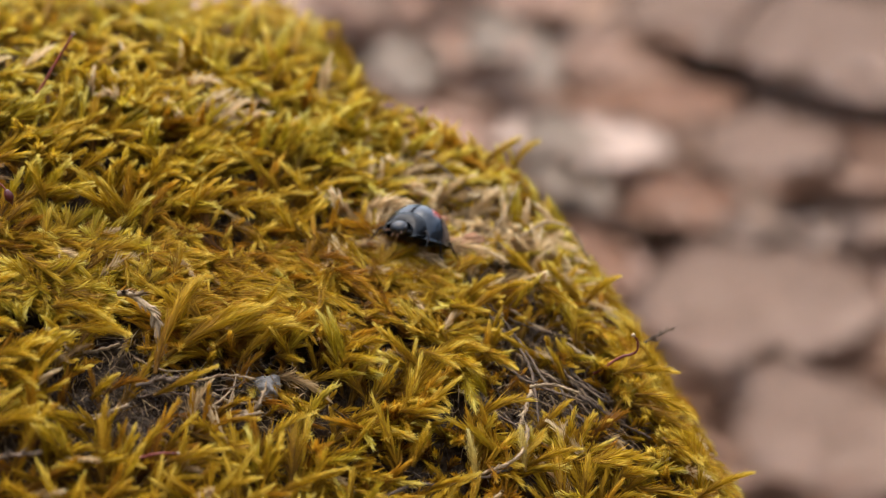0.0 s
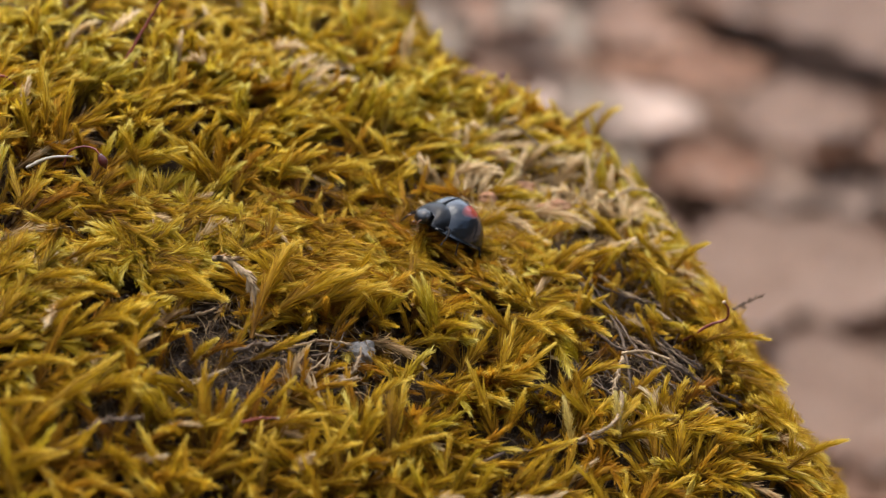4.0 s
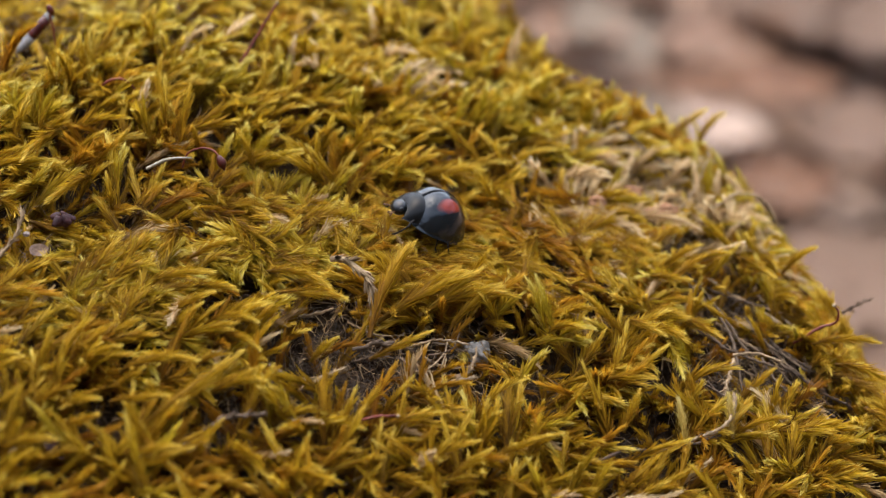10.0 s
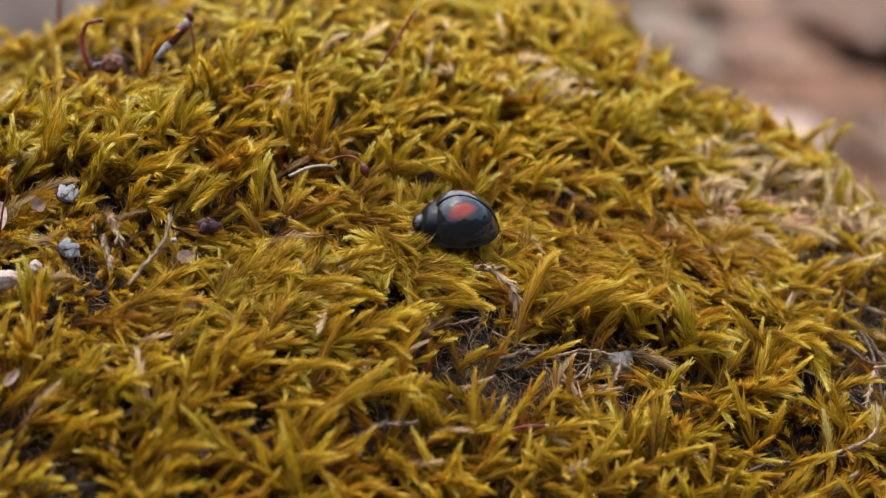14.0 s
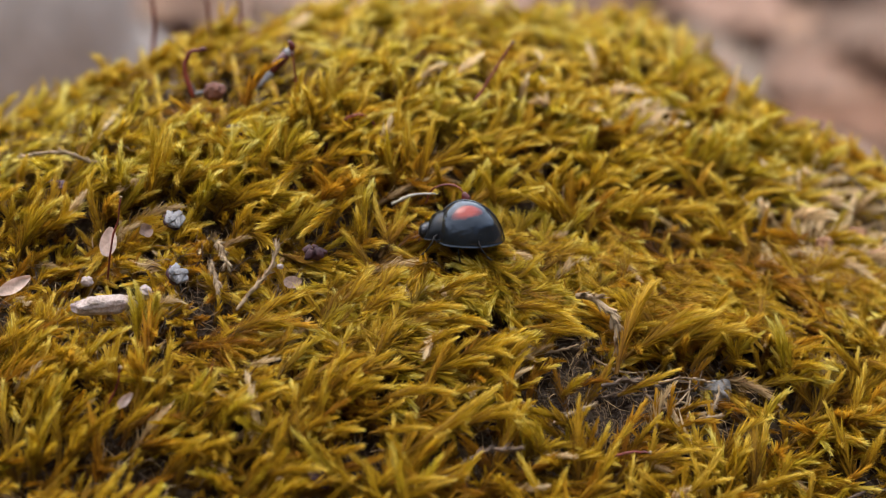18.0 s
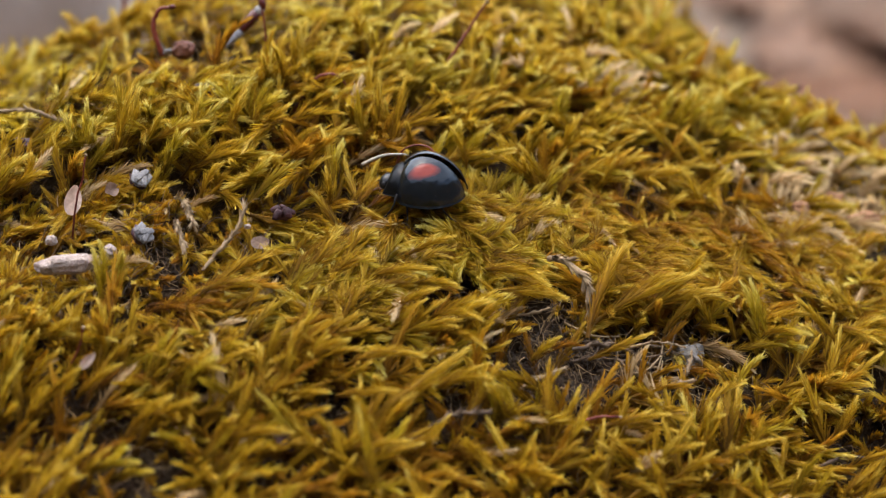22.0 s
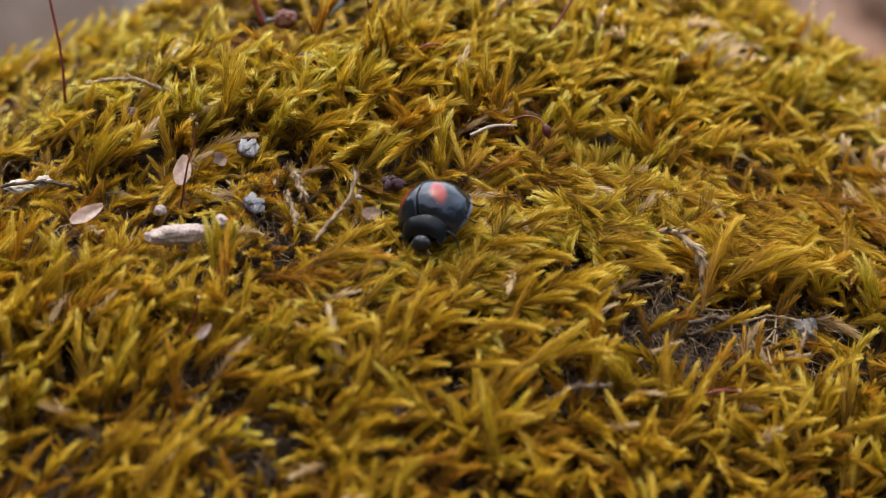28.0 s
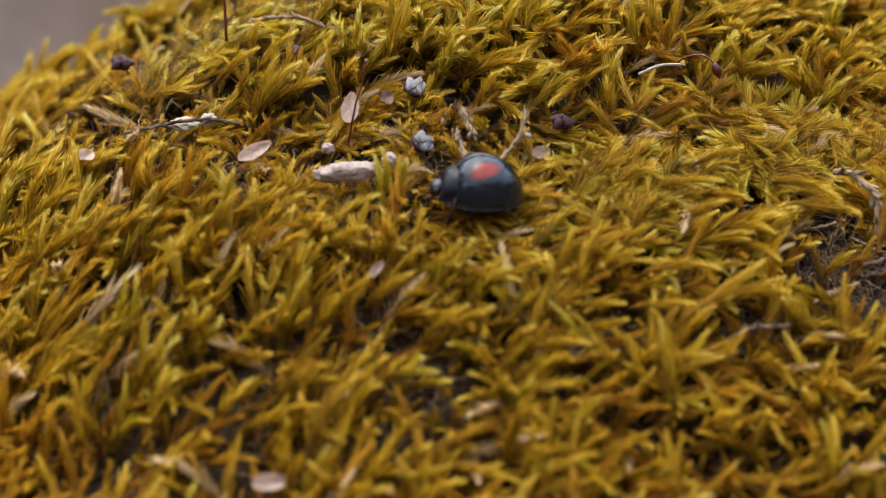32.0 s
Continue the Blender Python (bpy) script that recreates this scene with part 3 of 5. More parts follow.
def lone_shoot(foot, tip, turn, kind, tone, young=0.0):
    """A shoot of its own from foot to tip (mm)."""
    tv, tf, tu, reach = FINE[kind]
    key = (kind, tone, young)
    if key not in fine_meshes:
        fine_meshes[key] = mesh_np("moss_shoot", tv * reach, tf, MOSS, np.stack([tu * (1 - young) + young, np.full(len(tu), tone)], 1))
    long = (Vector(tip) - Vector(foot)).length / reach
    wide = min(1.2, max(0.9, long))
    ob = new("moss_shoot", fine_meshes[key])
    ob.parent = moss_carpet
    ob.matrix_local = Matrix.LocRotScale(Vector(foot) * MM, Matrix(turn.tolist()).to_quaternion(), Vector((wide, wide, long)))


for i in np.flatnonzero(hero):
    lone_shoot(feet[i], tips[i], turns[i], int(kinds[i]) % len(FINE), round(float(dry[i]) * 8) / 8)


def grow(fx, fy, fz, tx, ty, tz, tone):
    """One marked shoot from its foot to its tip (mm)."""
    if on_trail(tx, ty) or on_trail((fx + tx) / 2, (fy + ty) / 2):
        return
    way = np.array([[tx - fx, ty - fy, tz - fz]])
    turn = turns_for(way / np.linalg.norm(way))[0]
    lone_shoot((fx, fy, fz), (tx, ty, tz), turn, int(abs(fx * 7 + fy * 3)) % 4 + 2, tone, 0.35 if tone >= 0.78 else 0.12)


grow(-22.7, -8.3, 2.7, -22.8, -7.7, 4.7, 0.80)
grow(-21.8, -8.2, 2.9, -21.6, -8.4, 4.6, 0.80)
grow(-29.9, -9.0, 1.7, -30.5, -8.5, 3.6, 0.80)
grow(-18.5, -1.6, 4.0, -17.4, -1.2, 5.8, 0.55)
grow(-16.4, 0.2, 4.2, -15.0, -0.3, 5.7, 0.78)
grow(-7.4, -6.1, 1.8, -5.2, -8.0, 2.8, 0.50)
grow(-3.9, -4.1, 1.5, -0.8, -6.3, 2.1, 0.50)
grow(-2.3, -4.9, 0.9, 0.1, -7.1, 1.7, 0.45)
grow(-6.6, -8.5, 1.2, -4.1, -10.0, 2.2, 0.50)
grow(-5.7, -9.3, 0.9, -3.9, -11.8, 1.8, 0.40)
grow(-8.5, -9.8, 1.3, -6.8, -9.4, 2.8, 0.65)
grow(-9.5, -16.3, 0.0, -4.9, -12.5, 1.8, 0.45)
grow(-10.8, -14.8, 0.7, -8.1, -15.8, 1.7, 0.50)
grow(-2.8, -14.2, -0.8, -3.7, -14.4, 1.2, 0.70)
grow(-5.5, 5.7, 3.0, -5.3, 6.0, 4.8, 0.80)
grow(-4.8, 5.8, 2.9, -3.7, 6.1, 4.5, 0.78)
grow(-5.1, 4.9, 2.9, -2.5, 4.5, 4.0, 0.75)
grow(2.9, -4.3, -0.3, 6.2, -2.8, 0.7, 0.35)
grow(1.9, -4.0, -0.0, 3.6, -1.6, 1.7, 0.30)
grow(10.4, -3.3, -2.4, 9.5, -2.3, -0.1, 0.80)
grow(-17.3, -14.3, 1.4, -14.9, -14.5, 3.0, 0.62)
grow(-23.0, -16.0, 1.0, -20.9, -16.0, 2.9, 0.50)
grow(-13.2, 1.7, 4.0, -14.7, -3.3, 5.3, 0.50)
grow(-29.5, 1.3, 3.7, -29.2, 2.0, 5.7, 0.60)
grow(-32.3, 1.4, 3.2, -30.0, 1.1, 5.5, 0.60)
grow(-28.1, -0.5, 3.7, -27.3, -0.3, 5.6, 0.30)
grow(-21.6, 3.1, 4.7, -18.6, 2.3, 6.4, 0.45)
grow(-17.5, 3.9, 4.8, -16.7, 6.2, 6.7, 0.50)
grow(-15.1, 10.4, 5.1, -15.4, 10.2, 6.9, 0.60)
grow(-25.7, 6.7, 5.0, -23.2, 4.0, 6.6, 0.68)
grow(-11.9, -0.9, 3.4, -12.1, -0.7, 5.3, 0.50)
grow(-7.7, -4.0, 2.3, -5.5, -4.4, 3.6, 0.45)
grow(-12.5, -12.9, 1.3, -10.4, -13.2, 2.8, 0.50)
grow(-1.5, -9.9, -0.2, -0.2, -10.0, 1.2, 0.70)
grow(2.1, -13.3, -1.8, 5.0, -13.4, -0.9, 0.60)
grow(3.9, -14.9, -2.7, 6.6, -14.7, -1.7, 0.55)
grow(-10.2, -18.1, -0.3, -7.3, -18.8, 0.9, 0.60)
grow(-15.9, -18.5, 0.4, -12.8, -19.4, 1.7, 0.50)
grow(-20.2, -18.1, 0.5, -18.3, -17.9, 2.4, 0.50)
grow(-26.6, -17.3, 0.4, -26.8, -17.2, 2.2, 0.60)
grow(-24.8, -12.4, 1.8, -23.3, -13.0, 3.5, 0.65)
grow(-30.3, -5.1, 2.5, -31.9, -5.8, 3.9, 0.60)
grow(-18.7, -13.7, 1.6, -16.1, -16.0, 2.8, 0.50)
grow(10.9, -3.5, -2.5, 10.0, -1.9, -0.2, 0.82)
grow(11.2, -3.6, -2.7, 12.8, -4.8, -1.5, 0.80)
grow(17.0, -1.9, -4.1, 17.3, -6.7, -3.1, 0.82)
grow(13.8, -6.8, -4.0, 16.5, -4.9, -2.6, 0.50)
grow(25.2, 0.8, -6.0, 28.3, -0.6, -5.0, 0.60)
grow(26.3, -0.6, -6.4, 28.8, -3.7, -5.7, 0.62)
grow(24.3, 7.1, -5.3, 26.1, 7.6, -3.9, 0.50)
grow(17.3, -10.0, -5.6, 16.9, -8.6, -3.4, 0.90)
grow(19.8, -8.4, -5.9, 19.6, -7.4, -3.9, 0.90)
grow(19.8, -8.1, -5.9, 22.5, -8.1, -4.8, 0.30)
grow(14.1, -9.7, -4.6, 14.9, -8.7, -2.8, 0.62)
grow(1.4, -7.2, -0.5, 3.2, -2.1, 1.7, 0.25)
grow(3.9, -4.9, -0.7, 7.0, -2.4, 0.6, 0.40)
grow(5.0, -3.6, -0.8, 7.9, -3.2, 0.2, 0.40)
grow(1.4, -8.8, -0.8, 4.3, -8.2, 0.4, 0.35)
grow(19.4, 23.3, -4.9, 21.8, 25.6, -4.3, 0.65)
grow(21.3, 23.5, -5.6, 23.0, 25.8, -4.7, 0.66)
grow(19.0, 22.9, -4.7, 18.6, 23.5, -3.0, 0.65)
grow(14.9, -2.6, -3.6, 12.5, -2.2, -1.0, 0.40)
grow(14.4, -1.0, -3.2, 16.5, -3.9, -2.4, 0.45)
grow(15.6, -0.9, -3.6, 17.7, -3.9, -2.8, 0.50)
grow(16.2, 3.7, -3.3, 18.3, 1.5, -2.3, 0.55)
grow(19.2, 6.2, -4.0, 20.9, 5.2, -2.8, 0.50)
grow(21.8, 7.8, -4.6, 23.2, 3.8, -3.4, 0.45)
grow(2.5, 6.8, 1.1, 4.9, 7.4, 2.2, 0.60)
grow(-4.9, 4.4, 2.8, -5.7, 5.0, 4.9, 0.50)
grow(18.1, 0.6, -4.2, 19.6, -2.8, -3.2, 0.50)
grow(24.8, -7.4, -7.1, 26.3, -8.8, -5.8, 0.60)
grow(28.6, -8.1, -8.1, 31.4, -7.7, -6.7, 0.60)
grow(27.4, -3.8, -7.1, 28.8, -7.3, -6.2, 0.62)
grow(8.9, -12.6, -3.7, 10.7, -12.9, -2.5, 0.50)
grow(5.1, -15.9, -3.2, 7.2, -15.0, -2.0, 0.45)
grow(-6.1, -13.1, 0.1, -3.6, -13.9, 1.3, 0.50)
grow(-8.6, -8.4, 1.6, -6.3, -8.6, 3.0, 0.55)
grow(-14.9, 5.8, 4.7, -16.3, 0.1, 6.0, 0.60)
grow(-6.1, 6.1, 3.2, -5.3, 5.6, 4.8, 0.80)
grow(-3.4, -5.4, 1.1, 0.0, -6.9, 1.7, 0.50)
grow(-10.5, -12.8, 1.1, -6.9, -13.3, 2.1, 0.40)
grow(10.6, -3.6, -2.5, 12.2, -5.0, -1.3, 0.60)
grow(13.4, -6.2, -3.7, 15.5, -7.5, -2.8, 0.60)
grow(7.2, -13.8, -3.4, 10.0, -13.4, -2.3, 0.50)
grow(-2.4, 3.9, 1.5, 0.8, -0.3, 0.6, 0.60)
grow(-5.9, 5.4, 2.5, -5.4, 6.9, 4.3, 0.80)
grow(-5.2, 5.8, 2.3, -3.8, 6.8, 3.9, 0.80)
grow(-4.7, 5.4, 2.2, -2.5, 5.2, 3.4, 0.70)
grow(-4.6, 3.7, 2.0, -0.4, 3.0, 2.7, 0.55)
grow(1.8, -5.3, -0.8, 6.5, -2.9, 0.6, 0.40)
grow(2.5, -2.6, -0.6, 4.0, -0.2, 1.1, 0.30)
grow(2.8, -3.6, -0.8, 7.9, -2.9, -0.4, 0.40)
grow(-16.7, 0.5, 3.6, -14.7, 0.8, 5.2, 0.62)
grow(-17.9, 0.2, 3.6, -17.8, -0.6, 5.3, 0.60)
grow(-12.1, -3.3, 2.5, -11.9, -1.2, 4.6, 0.80)
grow(-21.0, -8.7, 2.1, -19.4, -8.1, 4.0, 0.82)
grow(-22.1, -9.2, 2.0, -21.7, -8.0, 4.0, 0.82)
grow(-22.7, -8.8, 2.0, -23.2, -7.4, 4.1, 0.80)
grow(-29.9, -9.6, 1.0, -30.6, -7.9, 3.0, 0.80)
grow(-17.7, -11.3, 1.5, -12.9, -9.6, 3.2, 0.60)
grow(-16.8, -12.7, 1.1, -15.2, -13.5, 2.6, 0.70)
grow(-8.7, -10.0, 0.7, -5.2, -9.7, 1.9, 0.50)
grow(-8.0, -6.1, 1.3, -5.5, -7.0, 2.4, 0.50)
grow(-10.0, -5.8, 1.7, -6.6, -6.3, 2.8, 0.40)
grow(-3.1, -13.7, -1.2, -3.6, -13.7, 0.7, 0.70)
grow(-7.0, -13.0, -0.3, -3.8, -12.3, 1.0, 0.50)
grow(-30.7, 4.5, 3.4, -30.3, 4.8, 5.3, 0.62)
grow(-31.0, 0.8, 2.8, -30.5, 1.2, 4.7, 0.60)
grow(-10.3, -18.7, -1.0, -6.9, -18.2, 0.3, 0.60)
grow(-2.5, -3.4, 0.6, -0.2, -6.3, 1.3, 0.50)
grow(-25.7, -11.4, 1.3, -23.5, -13.2, 2.8, 0.70)
grow(-24.3, -11.5, 1.4, -21.5, -13.6, 2.8, 0.75)
grow(-15.8, -4.5, 2.7, -13.2, -8.5, 3.5, 0.60)
grow(-18.3, -8.2, 2.2, -15.4, -9.5, 3.5, 0.55)
grow(4.6, 8.7, -0.1, 7.4, 8.2, 0.8, 0.60)
grow(0.0, 3.4, 0.8, 2.6, 0.9, 1.6, 0.60)
grow(5.4, -4.7, -1.7, 7.8, -2.7, -0.3, 0.40)
grow(-13.4, -15.1, 0.3, -11.2, -15.9, 1.6, 0.50)
grow(-27.3, -17.0, -0.3, -26.7, -16.6, 1.7, 0.70)
grow(-13.0, -12.5, 0.8, -11.4, -12.4, 2.4, 0.55)
grow(-1.5, 2.4, 1.1, 0.8, -1.9, 1.6, 0.62)
grow(-11.7, -4.9, 2.2, -11.5, -2.4, 4.4, 0.70)
grow(-14.8, 1.5, 3.5, -15.5, 0.3, 5.3, 0.60)
grow(-9.5, 0.7, 2.7, -9.3, 1.3, 4.5, 0.70)
grow(2.4, -3.6, -0.7, 2.8, -2.5, 1.1, 0.30)
grow(3.8, -2.8, -1.0, 5.7, -2.3, 0.3, 0.45)
grow(3.8, -3.5, -1.1, 7.9, -2.5, -0.4, 0.45)
grow(-3.9, -8.0, 0.1, -4.9, -9.3, 1.9, 0.60)
grow(-7.2, -8.9, 0.6, -5.3, -10.1, 1.8, 0.60)
grow(-8.5, -14.2, -0.2, -9.0, -14.5, 1.6, 0.50)
grow(-2.4, -13.0, -1.3, -3.2, -13.5, 0.6, 0.70)
grow(13.8, -9.3, -5.0, 14.9, -8.2, -3.4, 0.50)
grow(-5.7, 6.1, 2.5, -5.3, 6.6, 4.2, 0.80)
grow(-7.0, 4.6, 2.6, -6.1, 5.5, 4.3, 0.80)
grow(-2.3, 12.7, 1.9, -1.5, 13.6, 3.4, 0.60)
grow(6.9, 7.2, -0.9, 10.3, 7.0, -0.1, 0.78)
grow(5.2, 3.1, -0.7, 7.6, 2.0, 0.3, 0.60)
grow(13.4, -4.1, -4.0, 15.9, -6.5, -3.4, 0.60)
grow(19.9, -7.4, -6.4, 20.2, -6.5, -4.6, 0.75)
grow(18.2, -2.4, -5.2, 17.2, -2.8, -3.2, 0.80)
grow(-0.6, 5.0, 1.1, 2.5, 5.6, 2.1, 0.50)
grow(-3.4, -14.2, -1.3, -3.6, -13.4, 0.7, 0.75)


def crumbs():
    """Soil grains and brown leaf bits that fill the hollows of the moss."""
    bm = bmesh.new()
    bmesh.ops.create_icosphere(bm, subdivisions=1, radius=1)
    tv = np.array([v.co[:] for v in bm.verts])
    tf = np.array([[v.index for v in f.verts] for f in bm.faces])
    bm.free()
    zones = LOW + BARE
    V, F, count = [], [], 0
    for zx, zy, zr in zones:
        for _ in range(int((62 if (zx, zy, zr) in BARE else 34) * zr * zr)):
            a, r = rng.uniform(0, 2 * math.pi), zr * 1.15 * math.sqrt(rng.random())
            x, y = zx + r * math.cos(a), zy + r * math.sin(a)
            k = rng.uniform(0.05, 0.20) * np.array([rng.uniform(0.6, 1.9), rng.uniform(0.6, 1.3), rng.uniform(0.4, 1.0)])
            q = np.array(Euler((rng.uniform(-1, 1), rng.uniform(-1, 1), rng.uniform(0, 6))).to_matrix())
            lump_v = tv * (1 + rng.uniform(-0.25, 0.25, (len(tv), 1)))
            V.append((lump_v * k) @ q.T + (x, y, float(rock_top(np.array([x]), np.array([y]))[0]) + 0.03))
            F.append(tf + count)
            count += len(tv)
    soil = mat_two("soil_crumb", (0.018, 0.011, 0.007), (0.055, 0.034, 0.020), 900, 0.95, 0.6, 0.0001, (0.13, 0.095, 0.065), 0.1)
    ob = new("soil_crumbs", mesh_np("soil_crumbs", np.concatenate(V), np.concatenate(F), soil))
    tagged(ob, "brown soil crumbs in the hollows of the moss", "soil", kind="stuff")


crumbs()


def thread_material():
    m, n, l, s = material("withered_thread")
    geo = n.new("ShaderNodeNewGeometry")
    r = ramp(n, [(0.0, (0.022, 0.013, 0.007)), (0.45, (0.07, 0.040, 0.018)), (0.8, (0.19, 0.115, 0.045)), (1.0, (0.40, 0.27, 0.12))])
    l.new(geo.outputs["Random Per Island"], r.inputs[0])
    a = noise_node(n, l, 3000)
    dark = ramp(n, [(0.3, (0.7, 0.7, 0.7)), (0.7, (1.2, 1.2, 1.2))])
    l.new(a.outputs["Fac"], dark.inputs[0])
    l.new(mix(n, l, 1.0, r.outputs[0], dark.outputs[0], "MULTIPLY"), s.inputs["Base Color"])
    s.inputs["Roughness"].default_value = 0.8
    return m


def threads(n):
    """The felt of withered leaves and stem threads that lies between the shoots."""
    g = np.random.default_rng(23)
    zones = np.array(BARE + LOW + STRAW + STRAW)
    k = n // 2
    pick = zones[g.choice(len(zones), k, p=zones[:, 2] ** 2 / np.sum(zones[:, 2] ** 2))]
    a, r = g.uniform(0, 2 * math.pi, k), np.sqrt(g.random(k)) * 1.25
    x = np.r_[pick[:, 0] + r * pick[:, 2] * np.cos(a), g.uniform(-42, 30, n - k)]
    y = np.r_[pick[:, 1] + r * pick[:, 2] * np.sin(a), g.uniform(-27, 24, n - k)]
    az, turn, long = g.uniform(-math.pi, math.pi, n), g.normal(0, 0.9, n), g.uniform(0.5, 2.2, n)
    lift, arch, thick = g.uniform(-2.5, -1.2, n), g.uniform(-0.2, 0.7, n), g.uniform(0.014, 0.036, n)
    rings = []
    for s in np.linspace(0, 1, 5):
        h = az + turn * s
        px, py = x + long * s * np.cos(az + turn * s / 2), y + long * s * np.sin(az + turn * s / 2)
        c = np.stack([px, py, crest(px, py) + lift + arch * math.sin(math.pi * s) + 0.25 * g.normal(size=n) * s], -1)
        side = np.stack([-np.sin(h), np.cos(h), 0 * h], -1)
        up = np.array([0, 0, 1.0])
        w = (thick * (1.0 - 0.7 * s))[:, None]
        rings.append(np.stack([c + w * side, c - w * side, c + 1.3 * w * up], 1))
    V = np.stack(rings, 1).reshape(-1, 3)
    F = []
    for k in range(4):
        for j in range(3):
            a, b, c, d = 3 * k + j, 3 * k + (j + 1) % 3, 3 * k + 3 + (j + 1) % 3, 3 * k + 3 + j
            F += [(a, b, c), (a, c, d)]
    F = (np.array(F)[None] + 15 * np.arange(n)[:, None, None]).reshape(-1, 3)
    ob = new("withered_threads", mesh_np("withered_threads", V, F, thread_material()))
    ob.parent = moss_carpet
    tagged(ob, "brown felt of withered moss threads", kind="stuff")


threads(9500)

# ---- ground, litter, stone behind ----
def ground():
    bm = bmesh.new()
    bmesh.ops.create_grid(bm, x_segments=8, y_segments=8, size=400000)
    for v in bm.verts:
        v.co.z = GROUND_Z
    return tagged(part("ground", bm, SOIL), "brown woodland ground of leaf mould", "ground", kind="structure")


ground()


def woodland():
    """Unseen wood added round the place to block low sky light, tallest towards -y."""
    m = mat_two("unseen_wood", (0.05, 0.045, 0.036), (0.12, 0.11, 0.09), 1.3, 0.95, 0.2, 0.05)
    bm = bmesh.new()
    n, rows = 64, []
    r = random.Random(3)
    for k in range(n):
        a = 2 * math.pi * k / n
        top = 2500 - 2200 * math.sin(a) + r.uniform(-600, 600)
        rows.append([bm.verts.new((5000 * math.cos(a), 5000 * math.sin(a), z)) for z in (GROUND_Z - 20, top * 0.5, top)])
    for k in range(n):
        a, b = rows[k], rows[(k + 1) % n]
        for j in range(2):
            bm.faces.new((a[j], b[j], b[j + 1], a[j + 1]))
    return tagged(part("backdrop", bm, m), "unseen dim brown wood added to block low sky light", "backdrop", kind="structure")


woodland()


def fallen_leaf(seed, length, width, curl):
    r = random.Random(seed)
    leaf = tagged(new("fallen_leaf"), "dry curled brown fallen leaf on the ground", "leaf", group="fallen leaves")
    bm = bmesh.new()
    n, m = 14, 8
    grid = []
    for i in range(n + 1):
        s = i / n
        half = width / 2 * math.sin(math.pi * min(1, s * 0.97 + 0.015)) ** 0.75 * (1 + 0.16 * math.sin(9 * s + seed) + 0.07 * math.sin(23 * s + 2 * seed))
        row = []
        for j in range(m + 1):
            q = j / m * 2 - 1
            z = curl * width * (q * q) * 0.5 + curl * length * 0.12 * math.sin(3 * s + seed) + 1.2 * r.uniform(-1, 1)
            row.append(bm.verts.new(((s - 0.5) * length, q * half, z)))
        grid.append(row)
    for i in range(n):
        for j in range(m):
            bm.faces.new((grid[i][j], grid[i + 1][j], grid[i + 1][j + 1], grid[i][j + 1]))
    bmesh.ops.solidify(bm, geom=bm.faces, thickness=0.4)
    part("blade", bm, DEAD_LEAF, leaf)
    pts = [((s - 0.5) * length - (6 if s == 0 else 0), 0, curl * length * 0.12 * math.sin(3 * s + seed) + 0.5) for s in (0, 0.12, 0.35, 0.6, 0.85, 0.97)]
    part("midrib", tube_bm(pts, (0.7, 0.7, 0.55, 0.45, 0.3, 0.15)), DEAD_LEAF, leaf)
    return leaf


def litter_place(x, y, z):
    """The litter lies about twice as far off as it is laid out here."""
    cx, cy, cz = (4.2, -113.8, 66.1)
    return (2 * x - cx) * MM, (2 * y - cy) * MM, (2 * z - cz) * MM


LEAVES = [fallen_leaf(k, *k_size) for k, k_size in enumerate(((66, 42, 0.2), (82, 52, 0.14), (54, 38, 0.22), (72, 48, -0.12), (48, 34, 0.24)))]
lr = random.Random(5)
for k in range(260):
    far = lr.uniform(0, 1) ** 1.2
    m = pose(*litter_place(lr.uniform(-120, 190), 100 + 330 * far, -125 + lr.uniform(3, 9)), lr.uniform(-10, 16), lr.uniform(-12, 12), lr.uniform(0, 360))
    if k < 5:
        LEAVES[k].matrix_basis = m
    else:
        copy_thing(LEAVES[k % 5], m)


def marked_leaf(x, y, long, wide, turn, mat, tilt, label):
    """A larger leaf that lies on top of the litter."""
    leaf = fallen_leaf(int(x), long, wide, 0.10)
    tagged(leaf, label)
    for child in leaf.children:
        child.data.materials[0] = mat
    leaf.matrix_basis = pose(x * MM, y * MM, -297 * MM, tilt, 0, turn)


RUSSET = mat_two("russet_leaf", (0.24, 0.115, 0.060), (0.30, 0.155, 0.085), 60, 0.7, 0.4, 0.001)
BUFF = mat_two("buff_leaf", (0.25, 0.150, 0.095), (0.30, 0.192, 0.128), 60, 0.7, 0.4, 0.001)
BLEACHED = mat_two("bleached_leaf", (0.28, 0.205, 0.142), (0.34, 0.262, 0.188), 60, 0.7, 0.4, 0.001)
marked_leaf(36, 657, 28, 40, 10, BLEACHED, 7, "small bleached fallen leaf on the litter")
marked_leaf(72, 668, 32, 51, 25, BLEACHED, 7, "small bleached fallen leaf on the litter")
marked_leaf(83, 582, 27, 60, 12, BLEACHED, 8, "bleached fallen leaf on the litter")
marked_leaf(150, 594, 46, 40, -8, BUFF, 6, "buff fallen leaf on the litter")
marked_leaf(114, 624, 62, 30, 4, RUSSET, 5, "narrow russet fallen leaf on the litter")
marked_leaf(117, 557, 38, 30, 12, RUSSET, 6, "russet fallen leaf on the litter")
marked_leaf(131, 494, 76, 66, 10, BUFF, 6, "broad buff fallen leaf on the litter")
marked_leaf(140, 426, 56, 72, 36, BUFF, 6, "broad buff fallen leaf on the litter")
marked_leaf(186, 672, 84, 78, 10, BUFF, 6, "broad buff fallen leaf on the litter")
marked_leaf(140, 690, 60, 51, -6, BUFF, 6, "broad buff fallen leaf on the litter")
